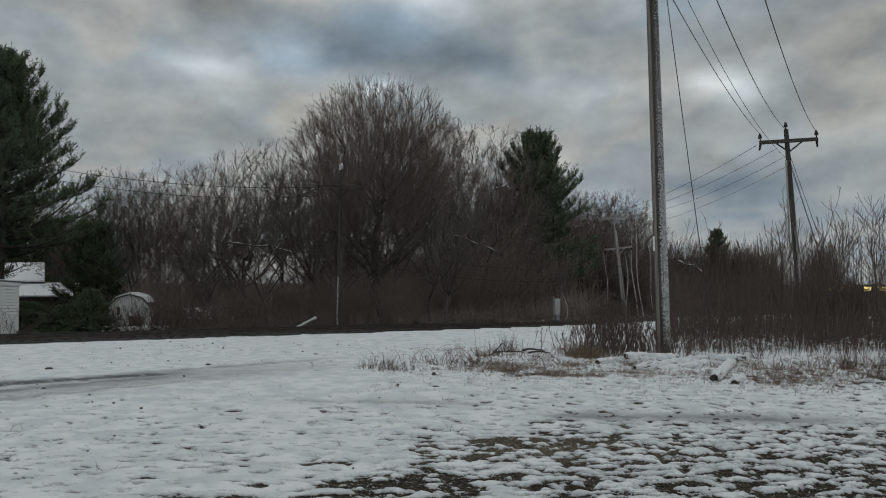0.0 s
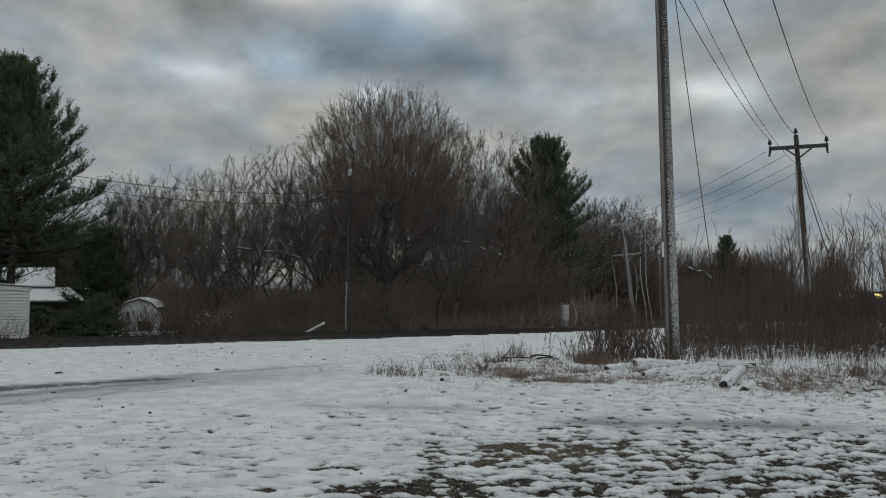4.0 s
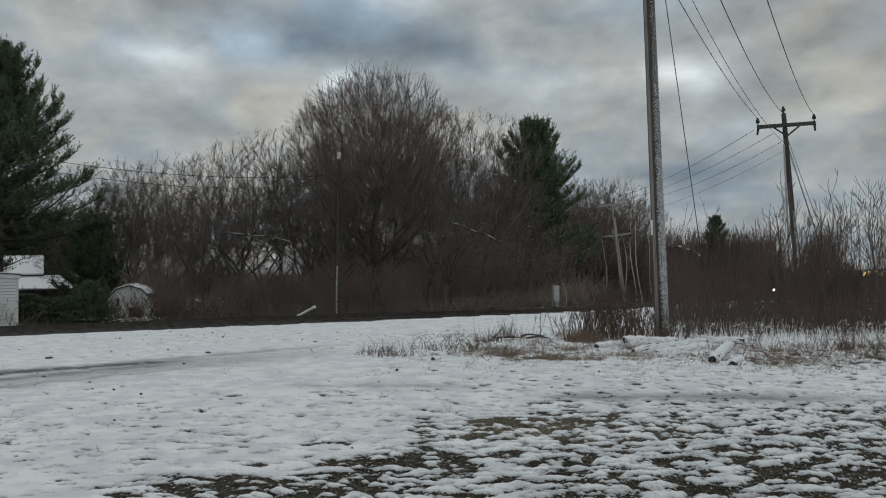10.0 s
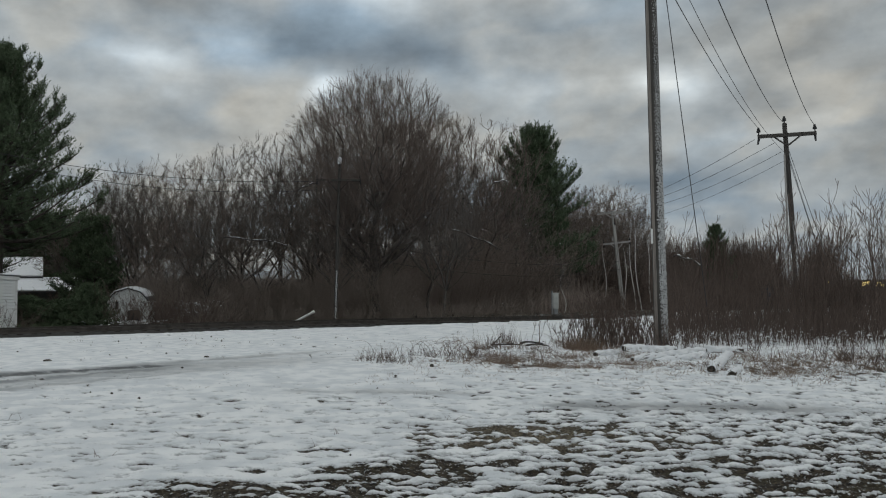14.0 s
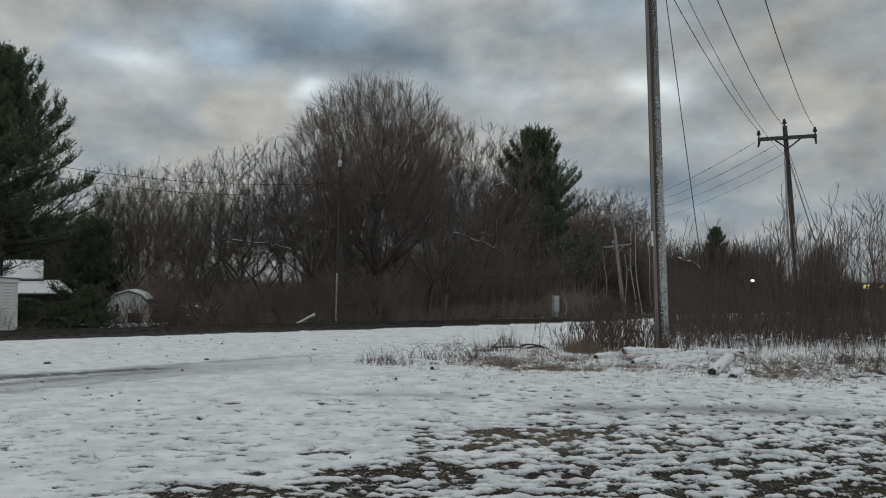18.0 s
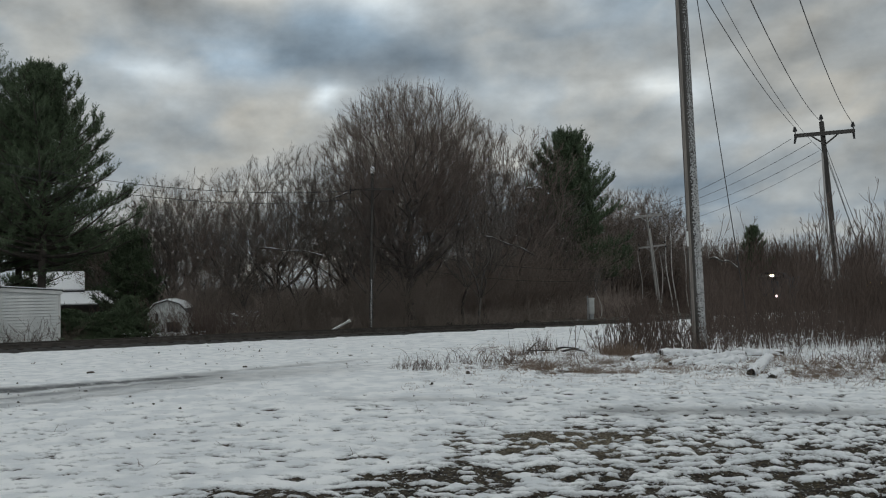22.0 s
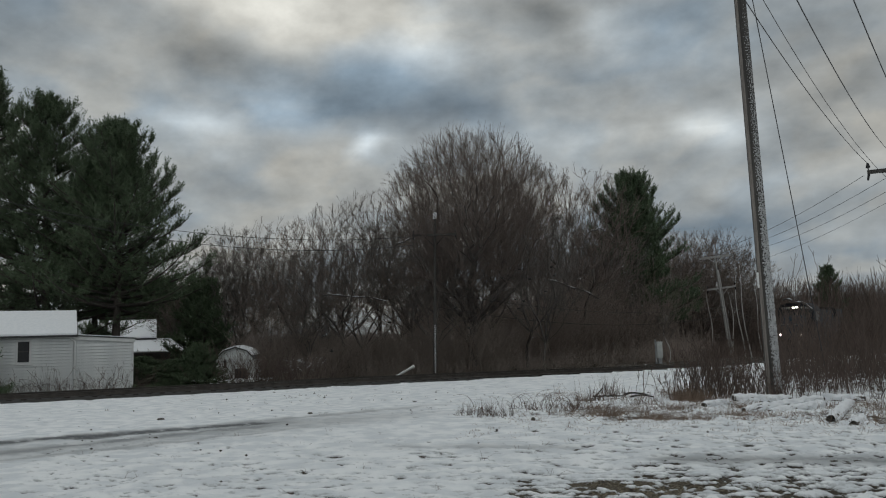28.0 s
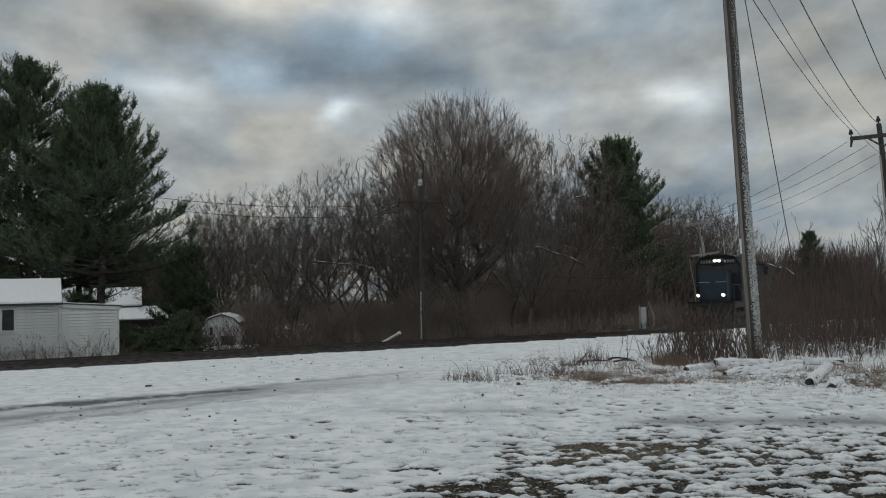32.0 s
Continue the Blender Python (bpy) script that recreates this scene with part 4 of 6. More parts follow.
def build_trees():
    g = np.random.default_rng(11)
    stand(bare_tree(3, 16.9, 5.7, 0.36, 2000, 3, "large bare maple with a rounded crown of fine twigs", dark=True, fine=0.0095, low=0.2, young=(0.03, 0.09), stray=0.36, steep=0.04), -4.3, 56)
    kinds = [bare_tree(21, 11, 3.7, 0.13, 520, 2, "bare grey-brown tree with upright branches", True, steep=0.2),
             bare_tree(22, 11, 4.4, 0.13, 520, 2, "bare brown tree with spreading twiggy crown", dark=True, steep=0.15),
             bare_tree(23, 11, 3.1, 0.11, 460, 2, "slender bare tree with steep twigs", True, steep=0.4),
             bare_tree(24, 11, 4.2, 0.15, 520, 2, "bare tree with tangled reddish-brown twigs", dark=True, steep=0.1)]
    for k, (x, y, h) in zip(kinds, ((-13.4, 57, 13.2), (-17.2, 58, 12.2), (-21.8, 59, 11.8), (2.95, 67.5, 16.6))):
        stand(k, x, y, h / 11, g.uniform(0, 360))
    # the rest of the wood stays under its skyline: bearing x/y against the tangent of elevation
    line_x = (-0.62, -0.45, -0.38, -0.30, -0.23, -0.19, -0.16, -0.08, 0.0, 0.05, 0.10, 0.16, 0.195, 0.225, 0.26)
    line_e = (0.10, 0.105, 0.147, 0.155, 0.175, 0.170, 0.205, 0.245, 0.235, 0.195, 0.16, 0.13, 0.125, 0.112, 0.075)
    n = 0
    for row, (y0, count) in enumerate(((54.5, 9), (60, 13), (66, 10), (74, 9))):
        for i in range(count):
            b = -0.46 + 0.62 * (i + g.uniform(0.2, 0.8)) / count
            y = y0 + g.uniform(0, 4.5)
            x = b * y
            if b > 0.03 and y < 70:
                y = 70 + g.uniform(0, 6)
                x = b * y
            if b > 0.095:
                y, x = y + 15, b * (y + 15)
            top = 1.65 + np.interp(b, line_x, line_e) * y
            h = (top + 1.2) * g.uniform(0.72, 0.97) * (0.8 if row == 0 else 1)
            if track_near(np.array([x]), np.array([y]))[0][0] > 3.5 and not (b < -0.13 and row == 3 and i % 2):
                again(kinds[(i + row) % 4], x, y, h / 11, g.uniform(0, 360))
                n += 1
    for x, y, h in ((6.2, 71.2, 9.4), (10.2, 73.0, 5.6), (8.2, 72.4, 7.2), (16.6, 88, 13.3), (19.3, 90, 12.4), (21.5, 93, 11), (14.0, 90, 12), (12.0, 92, 11.5), (15.2, 88, 11.5), (17.6, 96, 12), (18.4, 99, 11), (17.3, 95, 15.5), (19.2, 96, 15.8), (20.6, 97, 14.5), (22.4, 98, 13.2), (-24.5, 62, 10.5), (-22.8, 66, 11.2), (-26.8, 68, 10.8)):
        again(kinds[1 if x > 11 else 2], x, y, h / 11, g.uniform(0, 360), "bare brown tree beside the far poles" if x > 11 else "bare brown tree behind the shed" if x < 0 else "small bare tree in front of a pine")
    stand(pine(31, 17.2, 6.2, "broad dark green white pine behind the white house", 0.31, flat_top=0.02), -29.0, 54, 1, 40)
    stand(pine(32, 19.3, 6.0, "tall dark pine behind the white house", 0.14, flat_top=0.05, shoots=4), -35.3, 55.5, 1.04, 10)
    stand(pine(34, 21.0, 5.0, "tall thin-crowned pine at the end of the row", 0.2, whorls=18, arms=5, shoots=6, flat_top=0.14), -41.0, 57, 1.07)
    stand(pine(35, 16.5, 5.2, "dense pine filling the gap in the row", 0.3, whorls=16, flat_top=0.06, shoots=5), -34.6, 61.5, 1, 25)
    stand(pine(33, 13.4, 4.3, "dark green pine with a rounded top among bare trees", 0.22, whorls=19, flat_top=0.13), 8.7, 76.5, 1.17, 75)
    stand(pine(37, 16.0, 4.3, "distant pine with open tiers standing above the brush", 0.28, whorls=11, arms=7, shoots=2, needles=8, blade=0.26, fat=0.045), 53.2, 160, 1, 15)
    low_pine = stand(pine(38, 6.3, 2.2, "dark ragged evergreen beside the shed", 0.1, whorls=11, arms=6, shoots=3, needles=7, fat=0.032, flat_top=0.12), -24.2, 57.5, 1, 50)
    for x, y, size, turn in ((-46.0, 87, 1.5, 20), (-41.6, 88, 1.35, 140), (-38.0, 86, 1.2, 250)):
        again(low_pine, x, y, size, turn, "dark evergreen behind the distant house")
    bush = stand(pine(36, 4.6, 2.3, "bushy dark evergreen shrub beside the house", 0.05, whorls=12, arms=6, shoots=4, needles=7, fat=0.03), -30.3, 40.4, 0.8)
    again(bush, -21.1, 49.5, 0.62, 130, "rounded dark evergreen bush between house and shed").scale = (0.55, 0.55, 0.48)
    for x, y, size, turn in ((-24.3, 48.6, 0.7, 20), (-22.7, 49.2, 0.62, 200), (-21.7, 50.6, 0.7, 75)):
        again(bush, x, y, 1, turn, "low dark evergreen beside the yard").scale = (size, size, size * 0.5)



build_trees()


def stems(n, area, heights, g, lean=0.15, twigs=3, r=0.012, k=3, spread=28):
    """Many thin upright stems with side twigs. area: function giving x, y for n random points."""
    x, y = area(n)
    clear = np.abs(track_near(x, y)[0]) > 2.9
    x, y, n = x[clear], y[clear], int(clear.sum())
    z = ground_z(x, y) - 0.05
    h = g.uniform(*heights, n) if not callable(heights[0]) else heights[0](x, y) * g.uniform(0.6, 1.05, n)
    s = np.linspace(0, 1, 4)[None, :, None]
    d = np.concatenate([g.normal(0, lean, (n, 2)), np.ones((n, 1))], 1)
    P = np.stack([x, y, z], 1)[:, None] + d[:, None] * h[:, None, None] * s
    P[..., :2] += g.normal(0, 0.05, (n, 1, 2)) * (s * s * h[:, None, None])
    P[:, 1:, :2] += g.normal(0, 0.035 + 0.09 * lean, (n, 3, 2)) * h[:, None, None] * s[:, 1:]
    R = r * g.uniform(0.6, 1.5, (n, 1)) * (1 - 0.7 * s[..., 0])
    parts = [tubes(P, R, k)]
    if twigs:
        P2, R2 = sprout(P, R, twigs, (0.14 * h.mean(), 0.32 * h.mean()), spread, 0.2, g, 2, 0.3, 0.7, 0.1, 0.006)
        parts.append(tubes(P2, R2, 3))
    return join_arrays(*parts)


def saplings(n, area, heights, g):
    """Young trees: a slim stem whose few branches leave wide and turn upright."""
    x, y = area(n)
    h = g.uniform(*heights, n)
    s = np.linspace(0, 1, 5)[None, :, None]
    d = np.concatenate([g.normal(0, 0.07, (n, 2)), np.ones((n, 1))], 1)
    P = np.stack([x, y, ground_z(x, y) - 0.05], 1)[:, None] + d[:, None] * h[:, None, None] * s
    P[:, 1:, :2] += g.normal(0, 0.02, (n, 4, 2)) * h[:, None, None]
    R = 0.018 * g.uniform(0.7, 1.3, (n, 1)) * (1 - 0.62 * s[..., 0])
    P2, R2 = sprout(P, R, 6, (0.5, 1.3), 48, 0.0, g, 4, 0.4, 0.75, 0.55, 0.009)
    P3, R3 = sprout(P2, R2, 2, (0.2, 0.5), 42, 0.1, g, 3, 0.3, 0.8, 0.4, 0.007)
    return join_arrays(tubes(P, R, 4), tubes(P2, R2, 3), tubes(P3, R3, 3))


def build_brush():
    g = np.random.default_rng(5)

    def band(y0, y1, b0, b1):
        def area(n):
            y = g.uniform(y0, y1, n)
            return g.uniform(b0, b1, n) * y, y
        return area

    def stuff(name, arrays, mat, label):
        tagged(put(name, mesh_of(name, *arrays, mat)), label, "brush", kind="stuff")

    def uneven(lo, hi, size, seed):
        return (lambda x, y: lo + (hi - lo) * np.clip(0.5 + 0.8 * fbm(np.stack([x / size, y / size, 0 * x], 1), 3, seed), 0, 1),)

    stuff("thicket", join_arrays(stems(740, band(27.5, 39, 0.262, 0.46), uneven(1.8, 3.6, 2.5, 3), g, 0.13, 5, 0.009, spread=30), stems(700, band(29, 42, 0.262, 0.46), (0.4, 1.3), g, 0.16, 4, 0.009, spread=30), stems(560, band(27.5, 40, 0.44, 0.50), uneven(1.6, 3.4, 3.0, 4), g, 0.2, 5, 0.009), stems(1500, band(27.5, 40, 0.485, 0.70), uneven(1.3, 3.1, 3.0, 4), g, 0.2, 5, 0.009),
                                 stems(800, band(25.2, 28, 0.27, 0.68), uneven(0.5, 2.3, 1.2, 5), g, 0.16, 4, 0.008, spread=30), stems(200, band(23.2, 25.5, 0.31, 0.68), (0.3, 1.2), g, 0.25, 2, 0.006)), M_BRUSH, "dense reddish-brown leafless thicket in snow")
    stuff("saplings", join_arrays(saplings(115, band(28, 38, 0.40, 0.70), (2.6, 5.0), g), saplings(7, band(34, 40, 0.29, 0.40), (3.6, 4.6), g)), M_BRUSH, "slender bare saplings standing over the thicket")
    stuff("pole_brush", stems(130, lambda n: (g.normal(6.2, 0.75, n), g.uniform(22.75, 23.3, n)), (0.3, 1.15), g, 0.3, 3, 0.006), M_BRUSH, "thin dry stems in front of the pole foot")
    stuff("pole_brush", stems(300, lambda n: (g.normal(5.2, 0.75, n), g.uniform(24.0, 27.0, n)), (0.6, 1.7), g, 0.26, 4, 0.011), M_BRUSH, "low leafless shrub at the foot of the pole")
    wedge = lambda b0, b1, y0, y1: (lambda n: (lambda b, y: (b * y, y))(g.uniform(b0, b1, n), g.uniform(y0, y1, n)))
    def beyond(area):
        """Only the places past the railway."""
        def some(n):
            x, y = area(3 * n)
            far = track_near(x, y)[0] > 3.2
            return x[far][:n], y[far][:n]
        return some

    def patchy(area):
        """Thins out in places."""
        def some(n):
            x, y = area(2 * n)
            keep = fbm(np.stack([x / 2.6, y / 2.6, 0 * x], 1), 2, 17) + g.normal(0, 0.15, len(x)) > -0.08
            return x[keep][:n], y[keep][:n]
        return some

    def past_cables(area):
        """Only the places behind the line of the sagging cables."""
        def some(n):
            x, y = area(2 * n)
            far = y > 50.3 / (0.847 - np.clip(x / y, -0.05, 0.3)) + 1.2
            return x[far][:n], y[far][:n]
        return some

    stuff("track_brush", join_arrays(stems(1000, patchy(wedge(-0.34, 0.11, 50, 57)), uneven(0.2, 2.2, 3.5, 6), g, 0.75, 8, 0.009, spread=60), stems(2300, wedge(-0.36, -0.04, 53.5, 60), uneven(1.6, 4.6, 4.0, 16), g, 0.4, 9, 0.012, spread=50)), M_BRUSH_GREY, "tangled undergrowth at the edge of the wood")
    stuff("track_brush", stems(600, wedge(0.12, 0.18, 60, 68), uneven(0.2, 2.4, 3.0, 7), g, 0.7, 8, 0.009, spread=55), M_UNDER, "tangled undergrowth beside the railway")
    stuff("wood_undergrowth", join_arrays(stems(2100, past_cables(wedge(-0.14, 0.17, 57, 82)), uneven(1.5, 8.0, 5, 8), g, 0.4, 9, 0.015, spread=50), stems(900, past_cables(wedge(0.02, 0.165, 64, 75)), uneven(3.5, 9.0, 4, 18), g, 0.3, 9, 0.014, spread=46), stems(1200, wedge(-0.44, -0.14, 57, 80), uneven(1.0, 4.0, 5, 8), g, 0.5, 9, 0.013, spread=50)), M_UNDER, "dark undergrowth deep in the wood")
    stuff("wood_undergrowth", stems(900, wedge(0.165, 0.232, 84, 108), uneven(3.0, 7.0, 5, 8), g, 0.4, 9, 0.015, spread=50), M_BRUSH, "dark brush behind the far poles")
    stuff("deep_wood", join_arrays(stems(1400, wedge(-0.16, 0.19, 84, 112), uneven(4.5, 10.5, 9, 9), g, 0.25, 8, 0.07), stems(800, wedge(-0.75, -0.16, 84, 112), uneven(2.5, 6.5, 6, 9), g, 0.25, 8, 0.05)), M_UNDER, "close-set trunks deep in the wood")
    stuff("far_wood", join_arrays(stems(2100, lambda n: (lambda b, y: (b * y, y))(g.uniform(0.235, 0.475, n), g.uniform(150, 190, n)), (9.0, 14.6), g, 0.1, 9, 0.08), stems(300, lambda n: (g.uniform(-170, -50, n), g.uniform(110, 180, n)), (5.5, 9), g, 0.08, 8, 0.05)), M_BRUSH, "far leafless wood on the skyline")
    stuff("right_brush", join_arrays(stems(2300, beyond(wedge(0.25, 0.465, 60, 130)), uneven(2.4, 6.0, 6, 10), g, 0.2, 7, 0.022, spread=36), stems(600, wedge(0.2, 0.252, 86, 125), uneven(2.4, 5.5, 6, 10), g, 0.2, 7, 0.022, spread=36), stems(260, beyond(wedge(0.19, 0.255, 62, 74)), uneven(0.6, 2.4, 3, 10), g, 0.3, 7, 0.014, spread=40)), M_BRUSH, "leafless brush along the railway")
    stuff("yard_shrubs", join_arrays(stems(150, lambda n: (g.normal(-17.7, 1.3, n), g.uniform(48, 50.5, n)), (0.5, 2.6), g, 0.35, 7, 0.010), stems(220, lambda n: (g.normal(-26.0, 1.7, n), g.uniform(54.5, 57, n)), (0.6, 2.3), g, 0.35, 7, 0.012),
                                     stems(260, lambda n: (g.normal(-15.5, 1.7, n), g.uniform(48, 51, n)), (0.4, 2.2), g, 0.4, 7, 0.010)), M_BRUSH, "leafless shrubs in front of the yard")
    stuff("house_weeds", stems(170, lambda n: (lambda u: (u, 43.6 + 0.36 * (u + 26.6) + g.normal(0, 0.5, n)))(g.uniform(-35, -22, n)), (0.5, 1.7), g, 0.35, 4, 0.009), M_BRUSH, "leafless weeds in front of the white house")


build_brush()


# ---- houses beyond the track ----
def lap_siding(x0, x1, z0, z1, y, parent, course=0.175):
    """Lapped boards on a wall that faces -y, one object a course."""
    def board(h):
        bm = bmesh.new()
        # open gaps and deep laps are added to draw the siding's shadow lines
        a = [bm.verts.new(c) for c in ((x0, y - 0.09, 0), (x1, y - 0.09, 0), (x1, y - 0.055, h - 0.028), (x0, y - 0.055, h - 0.028), (x0, y, 0), (x1, y, 0), (x1, y, h - 0.028), (x0, y, h - 0.028))]
        for f in (a[:4], (a[4], a[5], a[1], a[0]), (a[3], a[2], a[6], a[7]), (a[0], a[3], a[7], a[4]), (a[1], a[5], a[6], a[2])):
            bm.faces.new(f)
        me = bpy.data.meshes.new("board")
        bm.to_mesh(me)
        bm.free()
        me.materials.append(M_WHITE)
        return me

    n = int((z1 - z0) / course + 1e-6)
    whole = board(course)
    for k in range(n):
        put("board", whole, parent, m=pose(0, 0, z0 + k * course))
    if z1 - z0 - n * course > 0.02:
        put("board", board(z1 - z0 - n * course), parent, m=pose(0, 0, z0 + n * course))


def white_house():
    x, y = -26.65, 45.0
    h = thing("house", "small white clapboard house with snow-covered roof beside the railway", "house", pose(x, y, -1.35, 0, 0, 32))
    wall = part("wall", boxes((-10, 0, 0, -0.0, 4.6, 3.3)), M_WHITE, h, "white clapboard wall")
    lap_siding(-10, -2.98, 0.05, 3.25, 0, wall)
    lap_siding(-2.20, -0.08, 0.05, 3.25, 0, wall)
    lap_siding(-2.98, -2.20, 0.05, 1.83, 0, wall)
    part("fascia", boxes((-10.1, -0.2, 3.22, 0.1, -0.16, 3.38), (-10.1, -0.2, 3.2, 0.1, 0.0, 3.24)), M_TRIM, h)
    part("roof", prism([(-0.28, 3.33), (2.3, 4.72), (4.9, 3.33), (4.9, 3.25), (2.3, 4.62), (-0.28, 3.25)], -10.3, 0.18), M_ROOF, h, m=pose(0, 0, 0, 0, 0, 90) @ Matrix.Diagonal((1, -1, 1, 1)))
    part("roof_snow", prism([(-0.3, 3.345), (-0.27, 3.46), (2.25, 4.86), (2.35, 4.86), (4.9, 3.46), (4.9, 3.34), (2.3, 4.73)], -10.3, 0.15, 0.03), M_SNOW, h, "thick even snow on the roof", m=pose(0, 0, 0, 0, 0, 90) @ Matrix.Diagonal((1, -1, 1, 1)))
    part("gable", prism([(0, 3.3), (2.3, 4.6), (4.6, 3.3)], -0.1, 0.0), M_WHITE, h, m=pose(0, 0, 0, 0, 0, 90) @ Matrix.Diagonal((1, -1, 1, 1)))
    win = part("window", boxes((-2.9, -0.05, 1.9, -2.28, -0.035, 3.06)), M_GLASS, h, "dark window with white frame")
    part("frame", boxes((-2.98, -0.09, 1.8, -2.88, -0.02, 3.15), (-2.3, -0.09, 1.8, -2.2, -0.02, 3.15), (-2.88, -0.09, 3.04, -2.3, -0.02, 3.15), bevel=0.01), M_TRIM, win)
    part("sash_bar", boxes((-2.88, -0.075, 2.46, -2.3, -0.051, 2.51)), M_GREYWALL, win)
    part("sill", boxes((-3.06, -0.14, 1.74, -2.12, -0.02, 1.81), bevel=0.01), M_TRIM, win)
    part("downspout", rod(((-0.25, -0.16, 3.2), (0.02, -0.1, 2.98), 0.05, 0.05), ((0.02, -0.1, 3.0), (0.06, -0.08, 0.1), 0.05, 0.05)), M_TRIM, h, "white downspout with an elbow")
    part("gutter", boxes((-10.2, -0.36, 3.25, 0.16, -0.21, 3.335), bevel=0.02), M_ROOF, h, "dark roof edge gutter")
    ext = part("extension", prism([(0.0, 0), (3.2, 0), (3.2, 3.0), (0.0, 3.25)], 0.02, 4.0), M_WHITE, h, "lean-to with a flat sloping roof")
    lap_siding(0.12, 3.1, 0.05, 2.85, 0.018, ext)
    part("fascia", prism([(-0.02, 3.1), (3.3, 2.86), (3.3, 3.06), (-0.02, 3.3)], -0.12, -0.05), M_TRIM, ext)
    part("roof", prism([(0.0, 3.29), (3.35, 3.05), (3.35, 3.12), (0.0, 3.36)], -0.16, 4.1), M_ROOF, ext)
    part("roof_snow", prism([(0.0, 3.365), (3.33, 3.125), (3.33, 3.17), (0.0, 3.41)], -0.14, 4.05), M_SNOW, ext)
    part("corner_board", boxes((3.1, -0.03, 0, 3.22, 0.1, 2.9), bevel=0.008), M_TRIM, ext)


def far_house():
    h = thing("house", "distant grey house with snow-covered roofs beyond the pines", "house", pose(-36.9, 76, -2.07, 0, 0, 26) @ Matrix.Scale(1.267, 4))
    turn = pose(0, 0, 0, 0, 0, 90) @ Matrix.Diagonal((1, -1, 1, 1))
    part("wall", boxes((-3.1, 0.2, 0, 0.0, 4.6, 3.15)), M_GREYWALL, h)
    part("gable_roof", prism([(-0.1, 3.05), (2.3, 4.42), (4.7, 3.05), (4.7, 2.95), (2.3, 4.3), (-0.1, 2.95)], -3.3, 0.2), M_ROOF, h, m=turn)
    part("roof_snow", prism([(-0.12, 3.06), (-0.12, 3.16), (2.3, 4.54), (2.3, 4.43)], -3.3, 0.2, 0.02), M_SNOW, h, "snow on the roof slope", m=turn)
    porch = part("porch", boxes((-1.6, -2.3, 0, 2.4, 0.15, 2.02)), M_GREYWALL, h, "low side building")
    part("porch_roof", prism([(-2.5, 2.03), (0.18, 2.93), (0.18, 2.83), (-2.5, 1.93)], -1.75, 2.6), M_ROOF, porch, m=turn)
    part("porch_snow", prism([(-2.5, 2.04), (-2.5, 2.12), (0.17, 3.02), (0.17, 2.94)], -1.75, 2.6), M_SNOW, porch, "patchy snow on the low roof", m=turn)
    for x in (-0.9, 1.1):
        part("window", boxes((x, -2.34, 0.9, x + 0.8, -2.31, 1.6)), M_GLASS, porch)


def garden_shed():
    s = thing("garden_shed", "small white barn-style shed with snow on its roof", "shed", pose(-19.7, 52, gz(-19.7, 52), 0, 0, 8) @ Matrix.Scale(0.86, 4))
    out = [(-1.4, 0), (1.4, 0), (1.4, 1.75), (0.85, 2.3), (0, 2.55), (-0.85, 2.3), (-1.4, 1.75)]
    part("body", prism(out, 0, 3.2), M_WHITE, s)
    part("roof", prism([(-1.52, 1.68), (-0.92, 2.36), (0, 2.64), (0.92, 2.36), (1.52, 1.68), (1.45, 1.68), (0.88, 2.31), (0, 2.57), (-0.88, 2.31), (-1.45, 1.68)], -0.15, 3.3), M_ROOF, s)
    part("roof_snow", prism([(-1.3, 2.0), (-0.92, 2.44), (0, 2.74), (0.92, 2.44), (1.3, 2.0), (0.92, 2.37), (0, 2.65), (-0.92, 2.37)], -0.15, 3.3), M_SNOW, s)
    part("door", boxes((0.0, -0.05, 0.25, 0.9, -0.02, 1.0), bevel=0.01), M_DARK, s, "dark lower hatch")
    part("window", boxes((-0.85, -0.04, 1.1, -0.65, -0.02, 1.65)), M_GLASS, s)
    part("trim", boxes((-1.42, -0.04, 1.7, 1.42, -0.01, 1.78), (-1.42, -0.04, 0, -1.32, -0.01, 1.7), (1.32, -0.04, 0, 1.42, -0.01, 1.7)), M_TRIM, s)


def assumed_building():
    # building is assumed; its glowing windows stand in for yellow spots of unknown source
    b = thing("building", "assumed low building behind distant yellow spots of light", "building", pose(70, 134, -1.0, 0, 0, -20))
    part("wall", boxes((-9, 0, gz(70, 134) + 0.6, 9, 8, 2.3)), M_GREYWALL, b)
    part("roof", prism([(-9.2, 2.3), (9.2, 2.3), (9.0, 2.42), (-9.0, 2.42)], -0.4, 8.4), M_ROOF, b)
    for x0, x1 in ((-7.2, -6.0), (-5.6, -4.6), (-1.6, -0.5), (0.2, 1.6), (2.4, 3.6), (5, 6.8)):
        w = part("window", boxes((x0, -0.06, 1.45, x1, -0.02, 2.15)), M_YELLOW, b, "assumed window standing in for a yellow glow")
        part("frame", boxes((x0 - 0.1, -0.1, 1.35, x1 + 0.1, -0.01, 1.45), (x0 - 0.1, -0.1, 2.15, x1 + 0.1, -0.01, 2.25)), M_ROOF, w)


white_house()
far_house()
garden_shed()
assumed_building()


